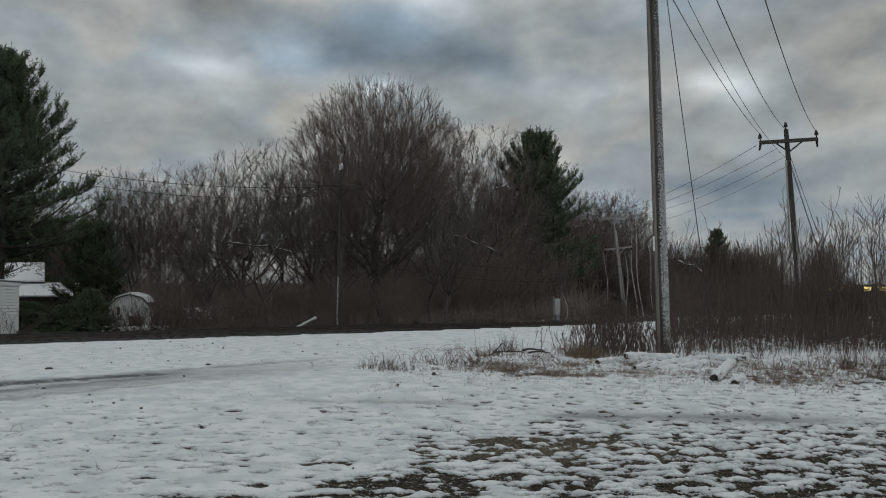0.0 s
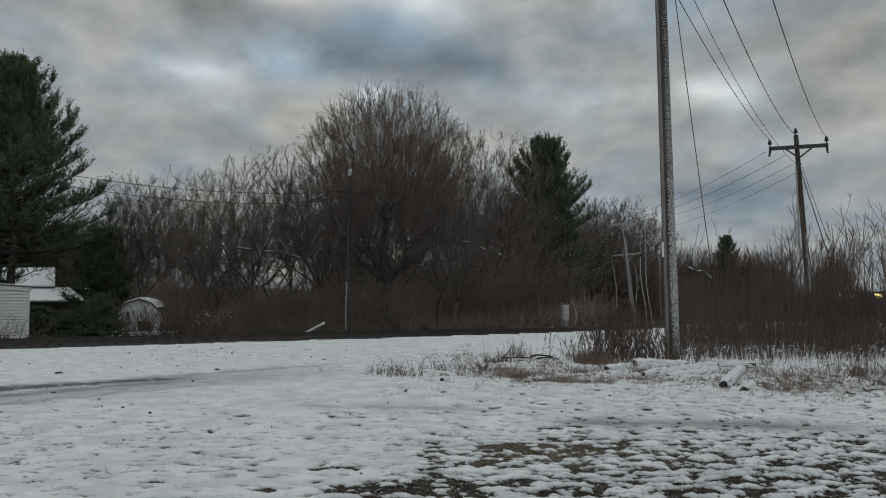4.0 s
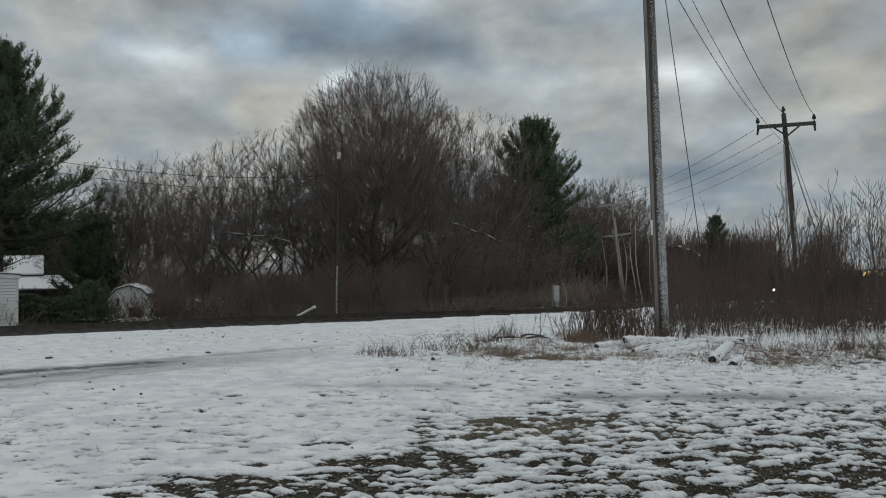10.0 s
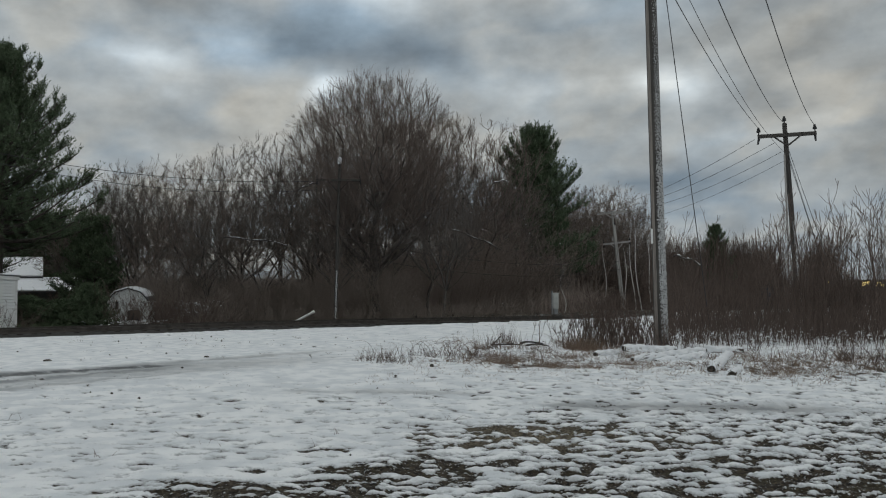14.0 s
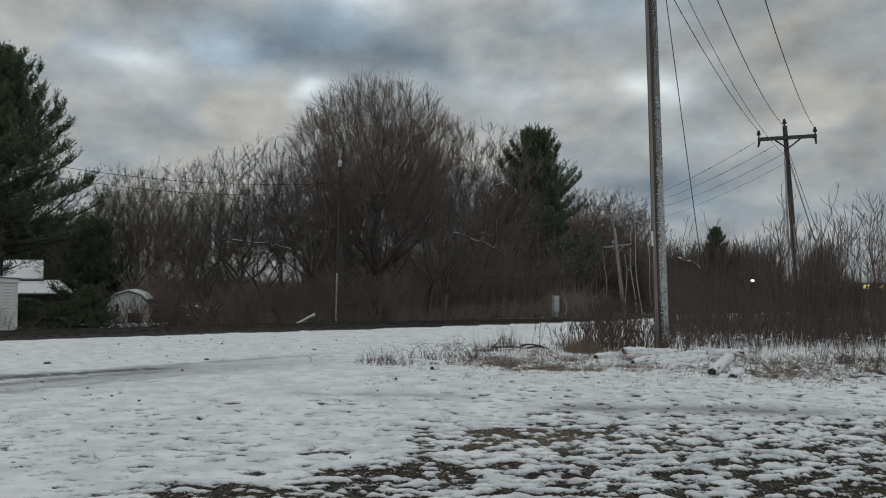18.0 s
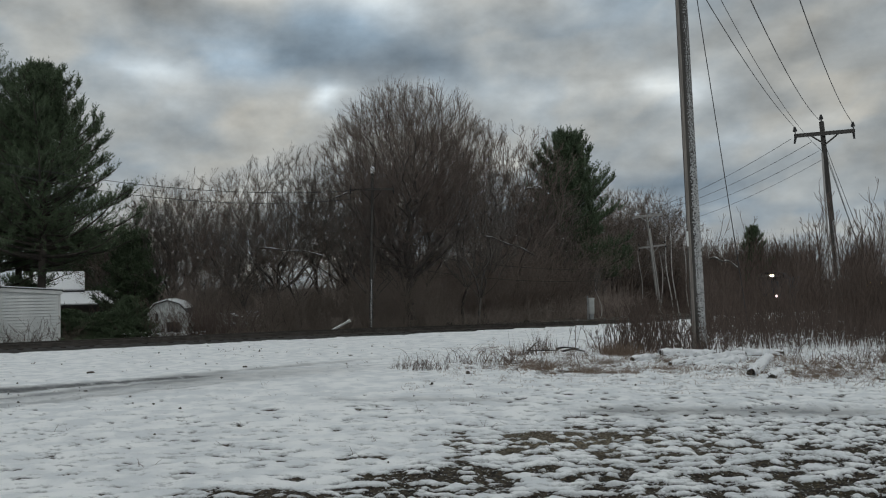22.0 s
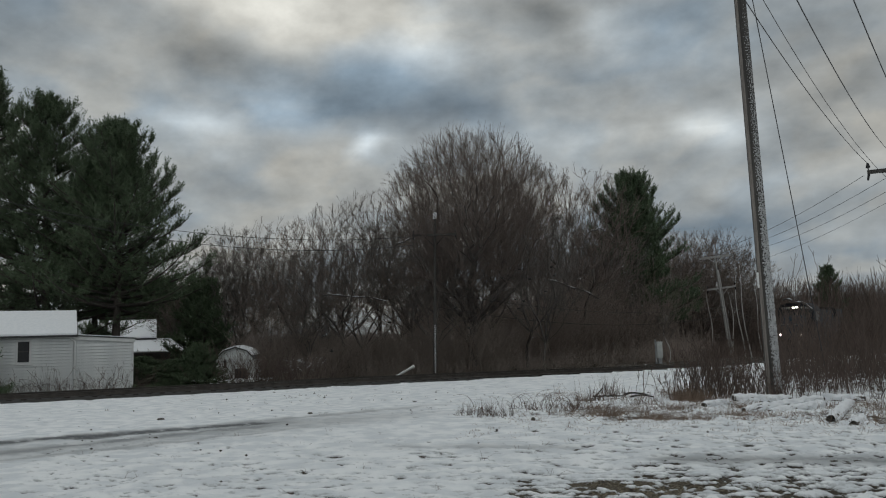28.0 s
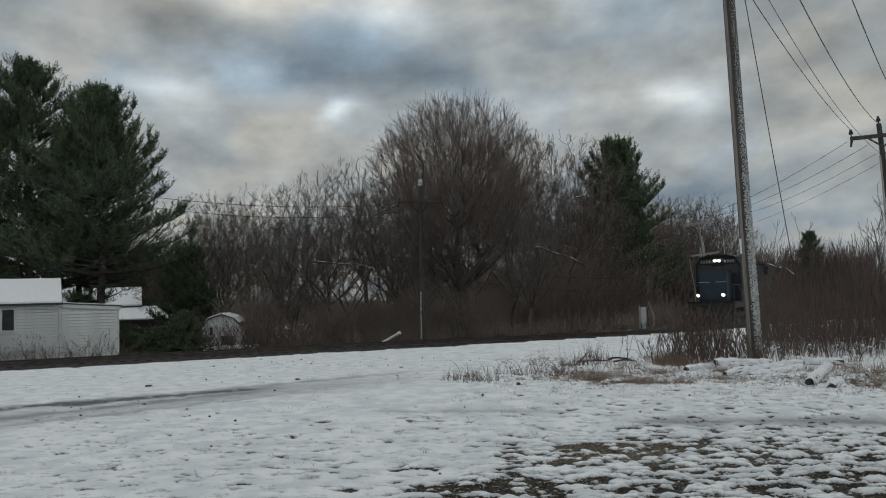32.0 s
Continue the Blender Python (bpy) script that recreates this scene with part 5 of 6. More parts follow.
# ---- things by the track and in the field ----
def relay_box():
    z = gz(7.3, 53)
    b = thing("relay_cabinet", "narrow weathered grey trackside relay cabinet on a post", "cabinet", pose(7.3, 53, z, 0, 0, 12))
    part("body", boxes((-0.19, -0.17, 0.35, 0.17, 0.2, 1.3), bevel=0.02), M_GREYBOX, b)
    part("lid", boxes((-0.22, -0.2, 1.3, 0.2, 0.23, 1.36), bevel=0.015), M_GREYBOX, b)
    part("door", boxes((-0.15, -0.185, 0.42, 0.13, -0.172, 1.24), bevel=0.005), M_GREYBOX, b)
    part("post", boxes((-0.27, -0.1, 0, -0.2, 0.0, 1.5), bevel=0.01), M_GALV, b)
    part("foot", boxes((-0.1, -0.1, 0, 0.14, 0.12, 0.35)), M_GALV, b)


def leaning_marker():
    z = gz(-7.9, 44.6)
    m = thing("marker_pipe", "white plastic marker pipe leaning beside the track", "marker", pose(-8.38, 44.6, z - 0.16, 0, 63, -12))
    part("pipe", rod(((0, 0, 0), (0, 0, 1.72), 0.065, 0.065), sides=14), M_TRIM, m)
    part("cap", rod(((0, 0, 1.69), (0, 0, 1.82), 0.085, 0.08), sides=14), M_TRIM, m)


relay_box()
leaning_marker()


def fallen_stick(points, r):
    """A dark crooked stick lying on the snow with two short side twigs."""
    p = spline([(x, y, gz(x, y) + up) for x, y, up in points], 0.12)
    ob = thing("fallen_stick", "dark crooked stick lying on the snow", "stick", group="fallen sticks")
    rr = np.linspace(r, r * 0.45, len(p))[None]
    put("stem", mesh_of("stem", *tubes(p[None], rr, 6), M_POLE_DARK), ob)
    P2, R2 = sprout(p[None], rr, 2, (0.1, 0.22), 45, 0.1, np.random.default_rng(int(100 * r + 7 * points[0][0])), 4, 0.3, 0.6, 0.1)
    for a, b in zip(P2, R2):
        put("side_twig", mesh_of("side_twig", *tubes(a[None], b[None], 5), M_POLE_DARK), ob)


fallen_stick([(1.62, 25.9, 0.02), (1.74, 26.2, 0.09), (1.9, 26.4, 0.24)], 0.03)
fallen_stick([(1.55, 25.4, 0.03), (1.9, 25.6, 0.03), (2.15, 25.4, 0.05), (2.45, 25.6, 0.03)], 0.04)
fallen_stick([(2.5, 26.0, 0.03), (2.7, 26.2, 0.07), (2.95, 26.1, 0.06), (3.2, 26.0, 0.03)], 0.04)
fallen_stick([(2.6, 25.2, 0.03), (2.9, 25.3, 0.07), (3.25, 25.1, 0.03)], 0.035)
stub = thing("slim_post", "slim pale post beside the dark utility pole", "post", look_up((18.75, 44.3, gz(18.75, 44.3) - 0.1), (18.5, 44.3, 8.4)))
round_post(8.4 - gz(18.75, 44.3), 0.06, 0.045, M_POLE_PALE, stub)
v, f = crust(9, (0.06, 0.045), -2.6, -0.6, 0.6, 4.6, 33, 0.2)
put("snow_crust", mesh_of("snow_crust", v, f, M_SNOW), stub, "snow stuck to the lower post")


def log(a, b, r, label, snow=True):
    """A felled log from a to b with snow along its back."""
    a, b = Vector(a), Vector(b)
    L = (b - a).length
    ang = math.atan2(b.y - a.y, b.x - a.x)
    tilt = math.asin((b.z - a.z) / L)
    ob = thing("log", label, "log", Matrix.Translation(a) @ Matrix.Rotation(ang, 4, "Z") @ Matrix.Rotation(-tilt, 4, "Y"), group="felled logs")
    s = np.linspace(0, 1, 22)
    path = np.stack([s * L, 0.04 * np.sin(s * 5 + L), 0.02 * np.sin(s * 7)], 1)
    rr = r * (1 - 0.12 * s) * (1 + 0.05 * np.sin(s * 23 + L) + 0.03 * np.sin(s * 51 + 2 * L)) * np.interp(s * L, (0, 0.07, L - 0.07, L), (0.78, 1, 1, 0.78))
    put("trunk", mesh_of("trunk", *tubes(path[None], rr[None], 14), M_LOG), ob)
    part("sawn_end", rod(((-0.005, 0, 0), (0.01, 0, 0), r * 0.77, r * 0.77), sides=14), M_LOG, ob, "dark wet sawn end")
    part("sawn_end", rod(((L - 0.01, 0, 0), (L + 0.005, 0, 0), r * 0.67, r * 0.67), sides=14), M_LOG, ob)
    if snow:
        n, k = 60, 15
        u, a2 = np.meshgrid(np.linspace(-0.012, 1.0, n), np.linspace(-2.1, 2.1, k), indexing="ij")
        nz = fbm(np.stack([u.ravel() * L * 4, a2.ravel() * 1.6, 0 * u.ravel() + L], 1), 4, 7).reshape(u.shape)
        rad = np.interp(u, s, rr) + np.clip(0.036 * np.cos(a2 * 0.7) + 0.055 * nz + 0.03 * np.abs(a2 / 2.1) ** 4, -0.025, 0.2) * np.minimum(1, 8 * np.minimum(u + 0.012, 1.01 - u) + 0.3)
        v = np.stack([u * L, np.sin(a2) * rad + np.interp(u, s, path[:, 1]), np.cos(a2) * rad], -1).reshape(-1, 3)
        i, j = np.meshgrid(np.arange(n - 1), np.arange(k - 1), indexing="ij")
        q = np.stack([i * k + j, i * k + j + 1, i * k + k + j + 1, i * k + k + j], -1).reshape(-1, 4)
        put("snow_cover", mesh_of("snow_cover", v, q, M_SNOW), ob, "rounded snow along the log")


def on_ground(x, y, up):
    return (x, y, gz(x, y) + up)


log(on_ground(4.78, 21.6, 0.19), on_ground(6.35, 22.3, 0.10), 0.085, "long felled log under snow, one end raised")
log(on_ground(4.52, 19.5, 0.05), on_ground(6.9, 21.6, 0.14), 0.075, "long felled log sunk in snow, dark sawn end")
log(on_ground(5.1, 19.5, 0.0), on_ground(6.75, 21.0, 0.06), 0.07, "felled log lying along another in snow")
log(on_ground(3.98, 21.2, 0.06), on_ground(4.85, 22.2, 0.06), 0.07, "short snowy log end")
log(on_ground(6.85, 23.2, 0.10), on_ground(8.1, 22.2, 0.09), 0.085, "felled log behind the pile with even snow")
log(on_ground(5.5, 16.9, 0.07), on_ground(7.25, 20.7, 0.10), 0.085, "thick log pointing out of the pile, dark end bare")
log(on_ground(5.72, 16.2, 0.02), on_ground(6.05, 16.9, 0.05), 0.075, "short dark stump half covered by snow")


def snowy_limb(a, b, label):
    a, b = np.array(a, float), np.array(b, float)
    s = np.linspace(0, 1, 10)[:, None]
    p = a * (1 - s) + b * s
    p[:, 2] += 0.1 * np.sin(s[:, 0] * 3.1) + 0.05 * np.sin(s[:, 0] * 11)
    ob = thing("broken_limb", label, "branch", group="broken limbs")
    put("wood", mesh_of("wood", *tubes(p[None], (0.05 - 0.025 * s[:, 0])[None], 6), M_BARK), ob)
    P2, R2 = sprout(p[None], (0.05 - 0.025 * s[:, 0])[None], 9, (0.25, 0.8), 40, 0.1, np.random.default_rng(int(10 * abs(a[0]))), 4, 0.2, 0.5, 0.1)
    for q, w in zip(P2, R2):
        put("side_twig", mesh_of("side_twig", *tubes(q[None], w[None], 4), M_BARK), ob)
    p2 = p + np.array((0, -0.03, 0.05))
    put("snow_cover", mesh_of("snow_cover", *tubes(p2[None], (np.clip(0.02 * np.sin(s[:, 0] * 17 + a[0]), 0.001, 1))[None], 6), M_SNOW), ob, "broken line of snow on the limb")


snowy_limb((0.75, 54, 4.78), (3.9, 54, 3.5), "broken limb hanging with a line of snow")
snowy_limb((-14.4, 54.3, 4.3), (-10.1, 54.3, 3.8), "long dead limb low in the wood under thin snow")
# stands in for the snowy crossarm end of the pole among the trees
snowy_limb((-9.2, 53, 7.3), (-7.9, 53, 7.75), "stand-in limb for the hidden pole's snowy crossarm end")
snowy_limb((10.4, 37, 2.6), (11.6, 37, 2.2), "limb end resting in the thicket with snow on it")
snowy_limb((3.4, 55, 7.9), (4.4, 55, 8.1), "short limb dusted with snow high in the tree")


def snow_clumps(n, area, height, size, label, seed):
    """Small cushions of snow caught in the brush."""
    g = np.random.default_rng(seed)
    x, y = g.uniform(area[0], area[1], n), g.uniform(area[2], area[3], n)
    z = ground_z(x, y) + g.uniform(*height, n)
    a = np.arange(6) * np.pi / 3
    ring = np.stack([np.cos(a), 0.7 * np.sin(a), 0 * a], 1)
    o = np.concatenate([ring, 0.6 * ring + np.array((0, 0, 0.35)), [(0, 0, 0.45), (0, 0, -0.2)]])
    v = np.stack([x, y, z], 1)[:, None] + o[None] * (g.uniform(*size, n)[:, None, None] * g.uniform(0.6, 1.4, (n, 14, 1)))
    j, k = np.arange(6), (np.arange(6) + 1) % 6
    f = np.concatenate([np.stack([j, k, 6 + k], 1), np.stack([j, 6 + k, 6 + j], 1), np.stack([6 + j, 6 + k, 0 * j + 12], 1), np.stack([k, j, 0 * j + 13], 1)])
    tagged(put("snow_clumps", mesh_of("snow_clumps", v.reshape(-1, 3), (np.arange(n)[:, None, None] * 14 + f[None]).reshape(-1, 3), M_SNOW)), label, "snow", kind="stuff")


snow_clumps(120, (-16.8, -13.8, 51.5, 53.0), (0.5, 1.5), (0.02, 0.075), "small cushions of snow caught in shrubs beside the shed", 3)
snow_clumps(110, (-21.5, -16.5, 48.5, 50.0), (0.0, 0.35), (0.04, 0.13), "patches of snow in weeds below the shed", 4)
snow_clumps(160, (7.2, 14.0, 24.5, 27.5), (0.0, 0.4), (0.02, 0.065), "flecks of snow caught in the foot of the thicket", 5)
snow_clumps(40, (-10, 9, 56, 62), (0.3, 7.0), (0.02, 0.06), "flecks of snow on twigs in the wood", 6)


def birch(x, y, h, lean, seed, thick=0.065):
    g = np.random.default_rng(seed)
    t = thing("birch_tree", "slender pale birch trunk with few twigs", "tree", pose(x, y, gz(x, y) - 0.1), group="birch trees")
    s = np.linspace(0, 1, 10)
    p = np.stack([lean * s + 0.15 * np.sin(s * 6 + seed), 0 * s, s * h], 1)[None]
    r = (thick * (1 - 0.75 * s))[None]
    put("trunk", mesh_of("trunk", *tubes(p, r, 8), M_BIRCH), t)
    P2, R2 = sprout(p, r, 6, (0.8, 1.8), 40, 0.4, g, 4, 0.5, 0.4, 0.2)
    P3, R3 = sprout(P2, R2, 3, (0.4, 0.9), 35, 0.2, g, 3, 0.2, 0.5, 0.1)
    put("crown", mesh_of("crown", *join_arrays(tubes(P2, R2, 4), tubes(P3, R3, 3)), M_TWIG_GREY), t)


for x, y, h, lean, seed in ((19.4, 83, 8.2, -0.5, 1), (20.1, 83.5, 9.2, -0.7, 2), (21.2, 83, 7.2, -0.6, 3), (18.6, 83.2, 6.6, -0.2, 4), (16.5, 83, 6.6, -0.2, 5)):
    birch(x, y, h, lean, seed)
birch(8.35, 56, 2.5, -0.2, 6, 0.028)


# ---- dead grass and weeds standing in the snow ----
def tufts(n, place, blades, height, g, r=0.004, lean=0.45):
    x, y = place(n)
    x, y = np.repeat(x, blades) + g.normal(0, 0.07, n * blades), np.repeat(y, blades) + g.normal(0, 0.07, n * blades)
    h = g.uniform(0.35, 1.0, len(x)) * np.repeat(g.uniform(*height, n), blades)
    s = np.linspace(0, 1, 3)[None, :, None]
    d = np.concatenate([g.normal(0, lean, (len(x), 2)), np.ones((len(x), 1))], 1)
    P = np.stack([x, y, ground_z(x, y) - 0.01], 1)[:, None] + d[:, None] * h[:, None, None] * s
    P[..., 2] -= 0.35 * np.abs(d[:, None, 0]) * h[:, None] * s[..., 0] ** 2
    P[..., :2] += d[:, None, :2] * 0.5 * h[:, None, None] * s ** 2
    return tubes(P, r * (1.15 - s[..., 0]) * np.ones((len(x), 1)), 3)


def arching_stems(n, place, length, g, r=0.006):
    """Bent dry canes that rise and bow over."""
    x, y = place(n)
    a, L = g.uniform(0, 2 * np.pi, n), g.uniform(*length, n)
    s = np.linspace(0, 1, 8)[None, :, None]
    out = np.stack([np.cos(a), np.sin(a), 0 * a], 1)[:, None]
    P = np.stack([x, y, ground_z(x, y)], 1)[:, None] + out * L[:, None, None] * (0.25 * s + 0.55 * s * s) + np.array((0, 0, 1.0)) * L[:, None, None] * (1.1 * s - 0.75 * s * s)
    return tubes(P, r * (1.2 - s[..., 0]) * np.ones((n, 1)), 3)


def build_weeds():
    g = np.random.default_rng(17)

    def patch(cx, cy, sx, sy):
        def place(n):
            k = max(3, n // 9)
            x, y, w = g.normal(cx, sx, k), g.normal(cy, sy, k), g.uniform(0.08, 0.45, k)
            i = g.integers(0, k, n)
            return x[i] + g.normal(0, 1, n) * w[i], y[i] + g.normal(0, 1, n) * w[i]
        return place

    def stuff(name, arrays, mat, label):
        tagged(put(name, mesh_of(name, *arrays, mat)), label, "weeds", kind="stuff")

    def around(cx, cy, sx, sy):
        return lambda n: (g.normal(cx, sx, n), g.normal(cy, sy, n))

    stuff("dead_grass", join_arrays(tufts(60, around(1.6, 19.2, 0.24, 0.3), 7, (0.08, 0.34), g), tufts(54, around(2.35, 18.1, 0.2, 0.25), 7, (0.08, 0.36), g), tufts(40, around(3.1, 17.9, 0.2, 0.2), 6, (0.06, 0.26), g), tufts(60, around(0.9, 20.0, 0.5, 0.5), 6, (0.06, 0.2), g),
                                    tufts(90, around(4.15, 24.0, 0.35, 0.7), 14, (0.2, 0.62), g), tufts(80, patch(2.9, 25.3, 1.3, 0.9), 6, (0.1, 0.45), g), tufts(120, around(6.9, 16.9, 0.5, 0.7), 7, (0.06, 0.26), g), tufts(380, around(8.2, 17.7, 2.3, 1.6), 5, (0.05, 0.24), g), tufts(560, patch(9.6, 19.6, 2.3, 1.7), 4, (0.08, 0.34), g), tufts(260, patch(2.8, 20.6, 1.3, 1.5), 5, (0.08, 0.4), g), tufts(90, around(4.2, 18.6, 0.45, 0.35), 6, (0.06, 0.24), g),
                                    tufts(1700, lambda n: (g.uniform(-1.5, 13, n), 14 + 8 * g.uniform(0, 1, n) ** 0.8), 3, (0.03, 0.12), g, 0.0035)), M_GRASS, "pale reddish-brown dead grass sticking out of snow")
    stuff("bent_canes", join_arrays(arching_stems(34, around(-0.1, 21.8, 0.6, 0.6), (0.4, 1.1), g), arching_stems(22, around(0.8, 21.0, 0.6, 0.8), (0.3, 0.8), g), arching_stems(110, patch(9.2, 18.8, 2.2, 1.6), (0.3, 1.0), g), arching_stems(16, around(3.9, 24.2, 0.5, 0.6), (0.8, 1.7), g)), M_BRUSH, "bowed dry canes over the snow")
    stuff("dry_stalks", join_arrays(tufts(16, around(-1.25, 19.4, 0.25, 0.2), 6, (0.2, 0.5), g, 0.005, 0.25), tufts(60, patch(0.6, 21.6, 1.0, 0.9), 6, (0.15, 0.5), g, 0.005, 0.4), tufts(36, patch(2.0, 24.8, 1.3, 0.6), 4, (0.4, 0.9), g, 0.006, 0.2), tufts(60, patch(8.5, 20.5, 2.6, 1.6), 4, (0.3, 0.8), g, 0.006, 0.3),
                                    tufts(70, lambda n: (g.uniform(-9, 8, n), g.uniform(8, 17, n)), 4, (0.05, 0.16), g, 0.003), tufts(60, lambda n: (g.uniform(-14, 2, n), g.uniform(20, 33, n)), 4, (0.05, 0.16), g, 0.006)), M_BRUSH, "dark dry stalks in the snow")
    by_house = lambda n: (lambda u: (u, 43.2 + 0.5 * (u + 26.6) + g.normal(0, 0.5, n)))(g.uniform(-33, -22.5, n))
    stuff("brambles", join_arrays(arching_stems(60, by_house, (1.0, 2.4), g, 0.014), tufts(46, by_house, 4, (0.6, 1.5), g, 0.012, 0.35)), M_BRUSH, "dark arching brambles in front of the white house")
    # small dark stones and clods lying on the snow
    n = 80
    x, y = g.uniform(-12, 9, n), g.uniform(7, 32, n) ** 1.0
    r = g.uniform(0.008, 0.022, n) * (1 + y / 30)
    o = np.array([(1, 0, 0), (-1, 0, 0), (0, 1, 0), (0, -1, 0), (0, 0, 0.7), (0, 0, -0.7)], float)
    v = np.stack([x, y, ground_z(x, y) + 0.03], 1)[:, None] + o[None] * r[:, None, None] * g.uniform(0.7, 1.4, (n, 6, 1))
    f = np.array([(0, 2, 4), (2, 1, 4), (1, 3, 4), (3, 0, 4), (2, 0, 5), (1, 2, 5), (3, 1, 5), (0, 3, 5)])
    stuff("scattered_clods", (v.reshape(-1, 3), (np.arange(n)[:, None, None] * 6 + f[None]).reshape(-1, 3)), M_LOG, "small dark clods scattered on snow")
    for cx, cy, w, hh in ((-9.35, 19.7, 0.09, 0.04), (-5.9, 20.9, 0.07, 0.035), (-0.2, 18.3, 0.05, 0.05)):
        bm = bmesh.new()
        bmesh.ops.create_icosphere(bm, subdivisions=2, radius=1, matrix=pose(0, 0, 0) @ Matrix.Diagonal((w, w * 0.7, hh, 1)))
        for vv in bm.verts:
            vv.co *= 1 + 0.35 * noise.noise(vv.co * 9 + Vector((cx, cy, 0)))
        tagged(part("earth_clod", bm, M_LOG, None, "dark frozen clod of earth on snow", m=pose(cx, cy, gz(cx, cy) + 0.03)), category="clod", group="earth clods")


build_weeds()


# ---- the locomotive: its own front is at y = 0, facing -y, rail tops at z = 0 ----
def build_loco():
    L = thing("locomotive", "dark blue diesel locomotive with headlights lit", "locomotive")
    part("underframe", boxes((-1.5, 0.35, 1.25, 1.5, 17.6, 1.6), bevel=0.02), M_GRIME, L)
    part("pilot", prism([(-1.45, 0.35), (1.45, 0.35), (1.45, 1.5), (-1.45, 1.5)], 0.2, 0.4, 0.02), M_GRIME, L, "grimy front pilot plate")
    part("plow", prism([(-1.3, 0.12), (1.3, 0.12), (1.4, 0.6), (-1.4, 0.6)], 0.02, 0.22, 0.02), M_GRIME, L)
    part("coupler", boxes((-0.14, -0.45, 0.75, 0.14, 0.3, 1.0), (-0.2, -0.62, 0.7, 0.2, -0.4, 1.05), bevel=0.03), M_GRIME, L)
    part("deck", boxes((-1.5, 0.3, 1.6, 1.5, 17.6, 1.68), bevel=0.01), M_NAVY, L)
    part("nose", boxes((-0.88, 0.95, 1.68, 0.88, 3.0, 3.72), bevel=0.12), M_BLUE, L, "faded blue short hood")
    nose_door = part("nose_door", boxes((-0.35, 0.925, 1.8, 0.35, 0.948, 3.4), bevel=0.01), M_BLUE, L)
    part("latch", boxes((0.22, 0.9, 2.5, 0.28, 0.925, 2.65)), M_GRIME, nose_door)
    part("grab_iron", rod(((-0.9, 0.9, 2.95), (-0.2, 0.9, 2.95), 0.02, 0.02), ((0.2, 0.9, 2.95), (0.9, 0.9, 2.95), 0.02, 0.02)), M_GALV, L)
    cab = part("cab", prism([(-1.5, 1.68), (1.5, 1.68), (1.5, 4.2), (1.2, 4.58), (0.6, 4.74), (-0.6, 4.74), (-1.2, 4.58), (-1.5, 4.2)], 2.6, 5.2, 0.05), M_NAVY, L, "dark navy cab")
    for x0, x1 in ((-1.3, -0.42), (0.42, 1.3)):
        w = part("windshield", boxes((x0, 2.57, 3.55, x1, 2.59, 4.12), bevel=0.006), M_GLASS, cab, "dark windshield")
        part("gasket", boxes((x0 - 0.05, 2.575, 3.5, x1 + 0.05, 2.6, 3.55), (x0 - 0.05, 2.575, 4.12, x1 + 0.05, 2.6, 4.17)), M_GRIME, w)
    for s in (-1, 1):
        part("side_window", boxes((s * 1.505 - 0.012, 3.2, 3.2, s * 1.505 + 0.012, 4.6, 4.0), bevel=0.006), M_GLASS, cab)
        nb = part("number_board", boxes((s * 0.78 - 0.42, 2.5, 4.2, s * 0.78 + 0.42, 2.6, 4.5), bevel=0.01), M_NAVY, cab, "dark number board with pale bars")
        for k in range(4):
            part("mark", boxes((s * 0.78 - 0.32 + k * 0.18, 2.49, 4.25, s * 0.78 - 0.2 + k * 0.18, 2.499, 4.45)), M_BOARD, nb)
        part("headlight", rod(((s * 0.13, 2.56, 4.4), (s * 0.13, 2.44, 4.4), 0.05, 0.05), sides=16), M_LAMP, cab, "lit headlight")
        housing = part("ditch_light", boxes((s * 0.81 - 0.13, 0.32, 1.95, s * 0.81 + 0.13, 0.52, 2.22), bevel=0.02), M_GRIME, L, "lit ditch light on the front deck")
        part("lens", rod(((s * 0.81, 0.335, 2.09), (s * 0.81, 0.29, 2.09), 0.06, 0.06), sides=16), M_DITCH, housing, "glowing lens")
        part("stand", boxes((s * 0.81 - 0.04, 0.38, 1.68, s * 0.81 + 0.04, 0.46, 1.95)), M_GRIME, housing)
        part("handrail", rod(((s * 1.45, 0.4, 1.68), (s * 1.45, 0.4, 2.75), 0.022, 0.022), ((s * 1.45, 0.4, 2.75), (s * 0.5, 0.4, 2.75), 0.022, 0.022), ((s * 1.45, 0.4, 2.75), (s * 1.45, 2.6, 2.75), 0.022, 0.022)), M_GRIME, L)
        part("steps", boxes((s * 1.35 - 0.15, 0.4, 0.45, s * 1.35 + 0.15, 0.75, 0.5), (s * 1.35 - 0.15, 0.4, 0.85, s * 1.35 + 0.15, 0.75, 0.9), (s * 1.35 - 0.15, 0.4, 1.2, s * 1.35 + 0.15, 0.75, 1.25)), M_GRIME, L)
        part("walkway_rail", rod(((s * 1.47, 5.3, 2.7), (s * 1.47, 17.3, 2.7), 0.02, 0.02), *[((s * 1.47, 5.3 + 2 * k, 1.68), (s * 1.47, 5.3 + 2 * k, 2.7), 0.02, 0.02) for k in range(7)]), M_GRIME, L)
    part("light_housing", boxes((-0.3, 2.48, 4.25, 0.3, 2.62, 4.56), bevel=0.03), M_NAVY, cab)
    part("roof_cap", prism([(-1.25, 4.58), (-0.62, 4.755), (0.62, 4.755), (1.25, 4.58), (1.2, 4.63), (0.62, 4.80), (-0.62, 4.80), (-1.2, 4.63)], 2.45, 5.3, 0.01), M_NAVY, cab)
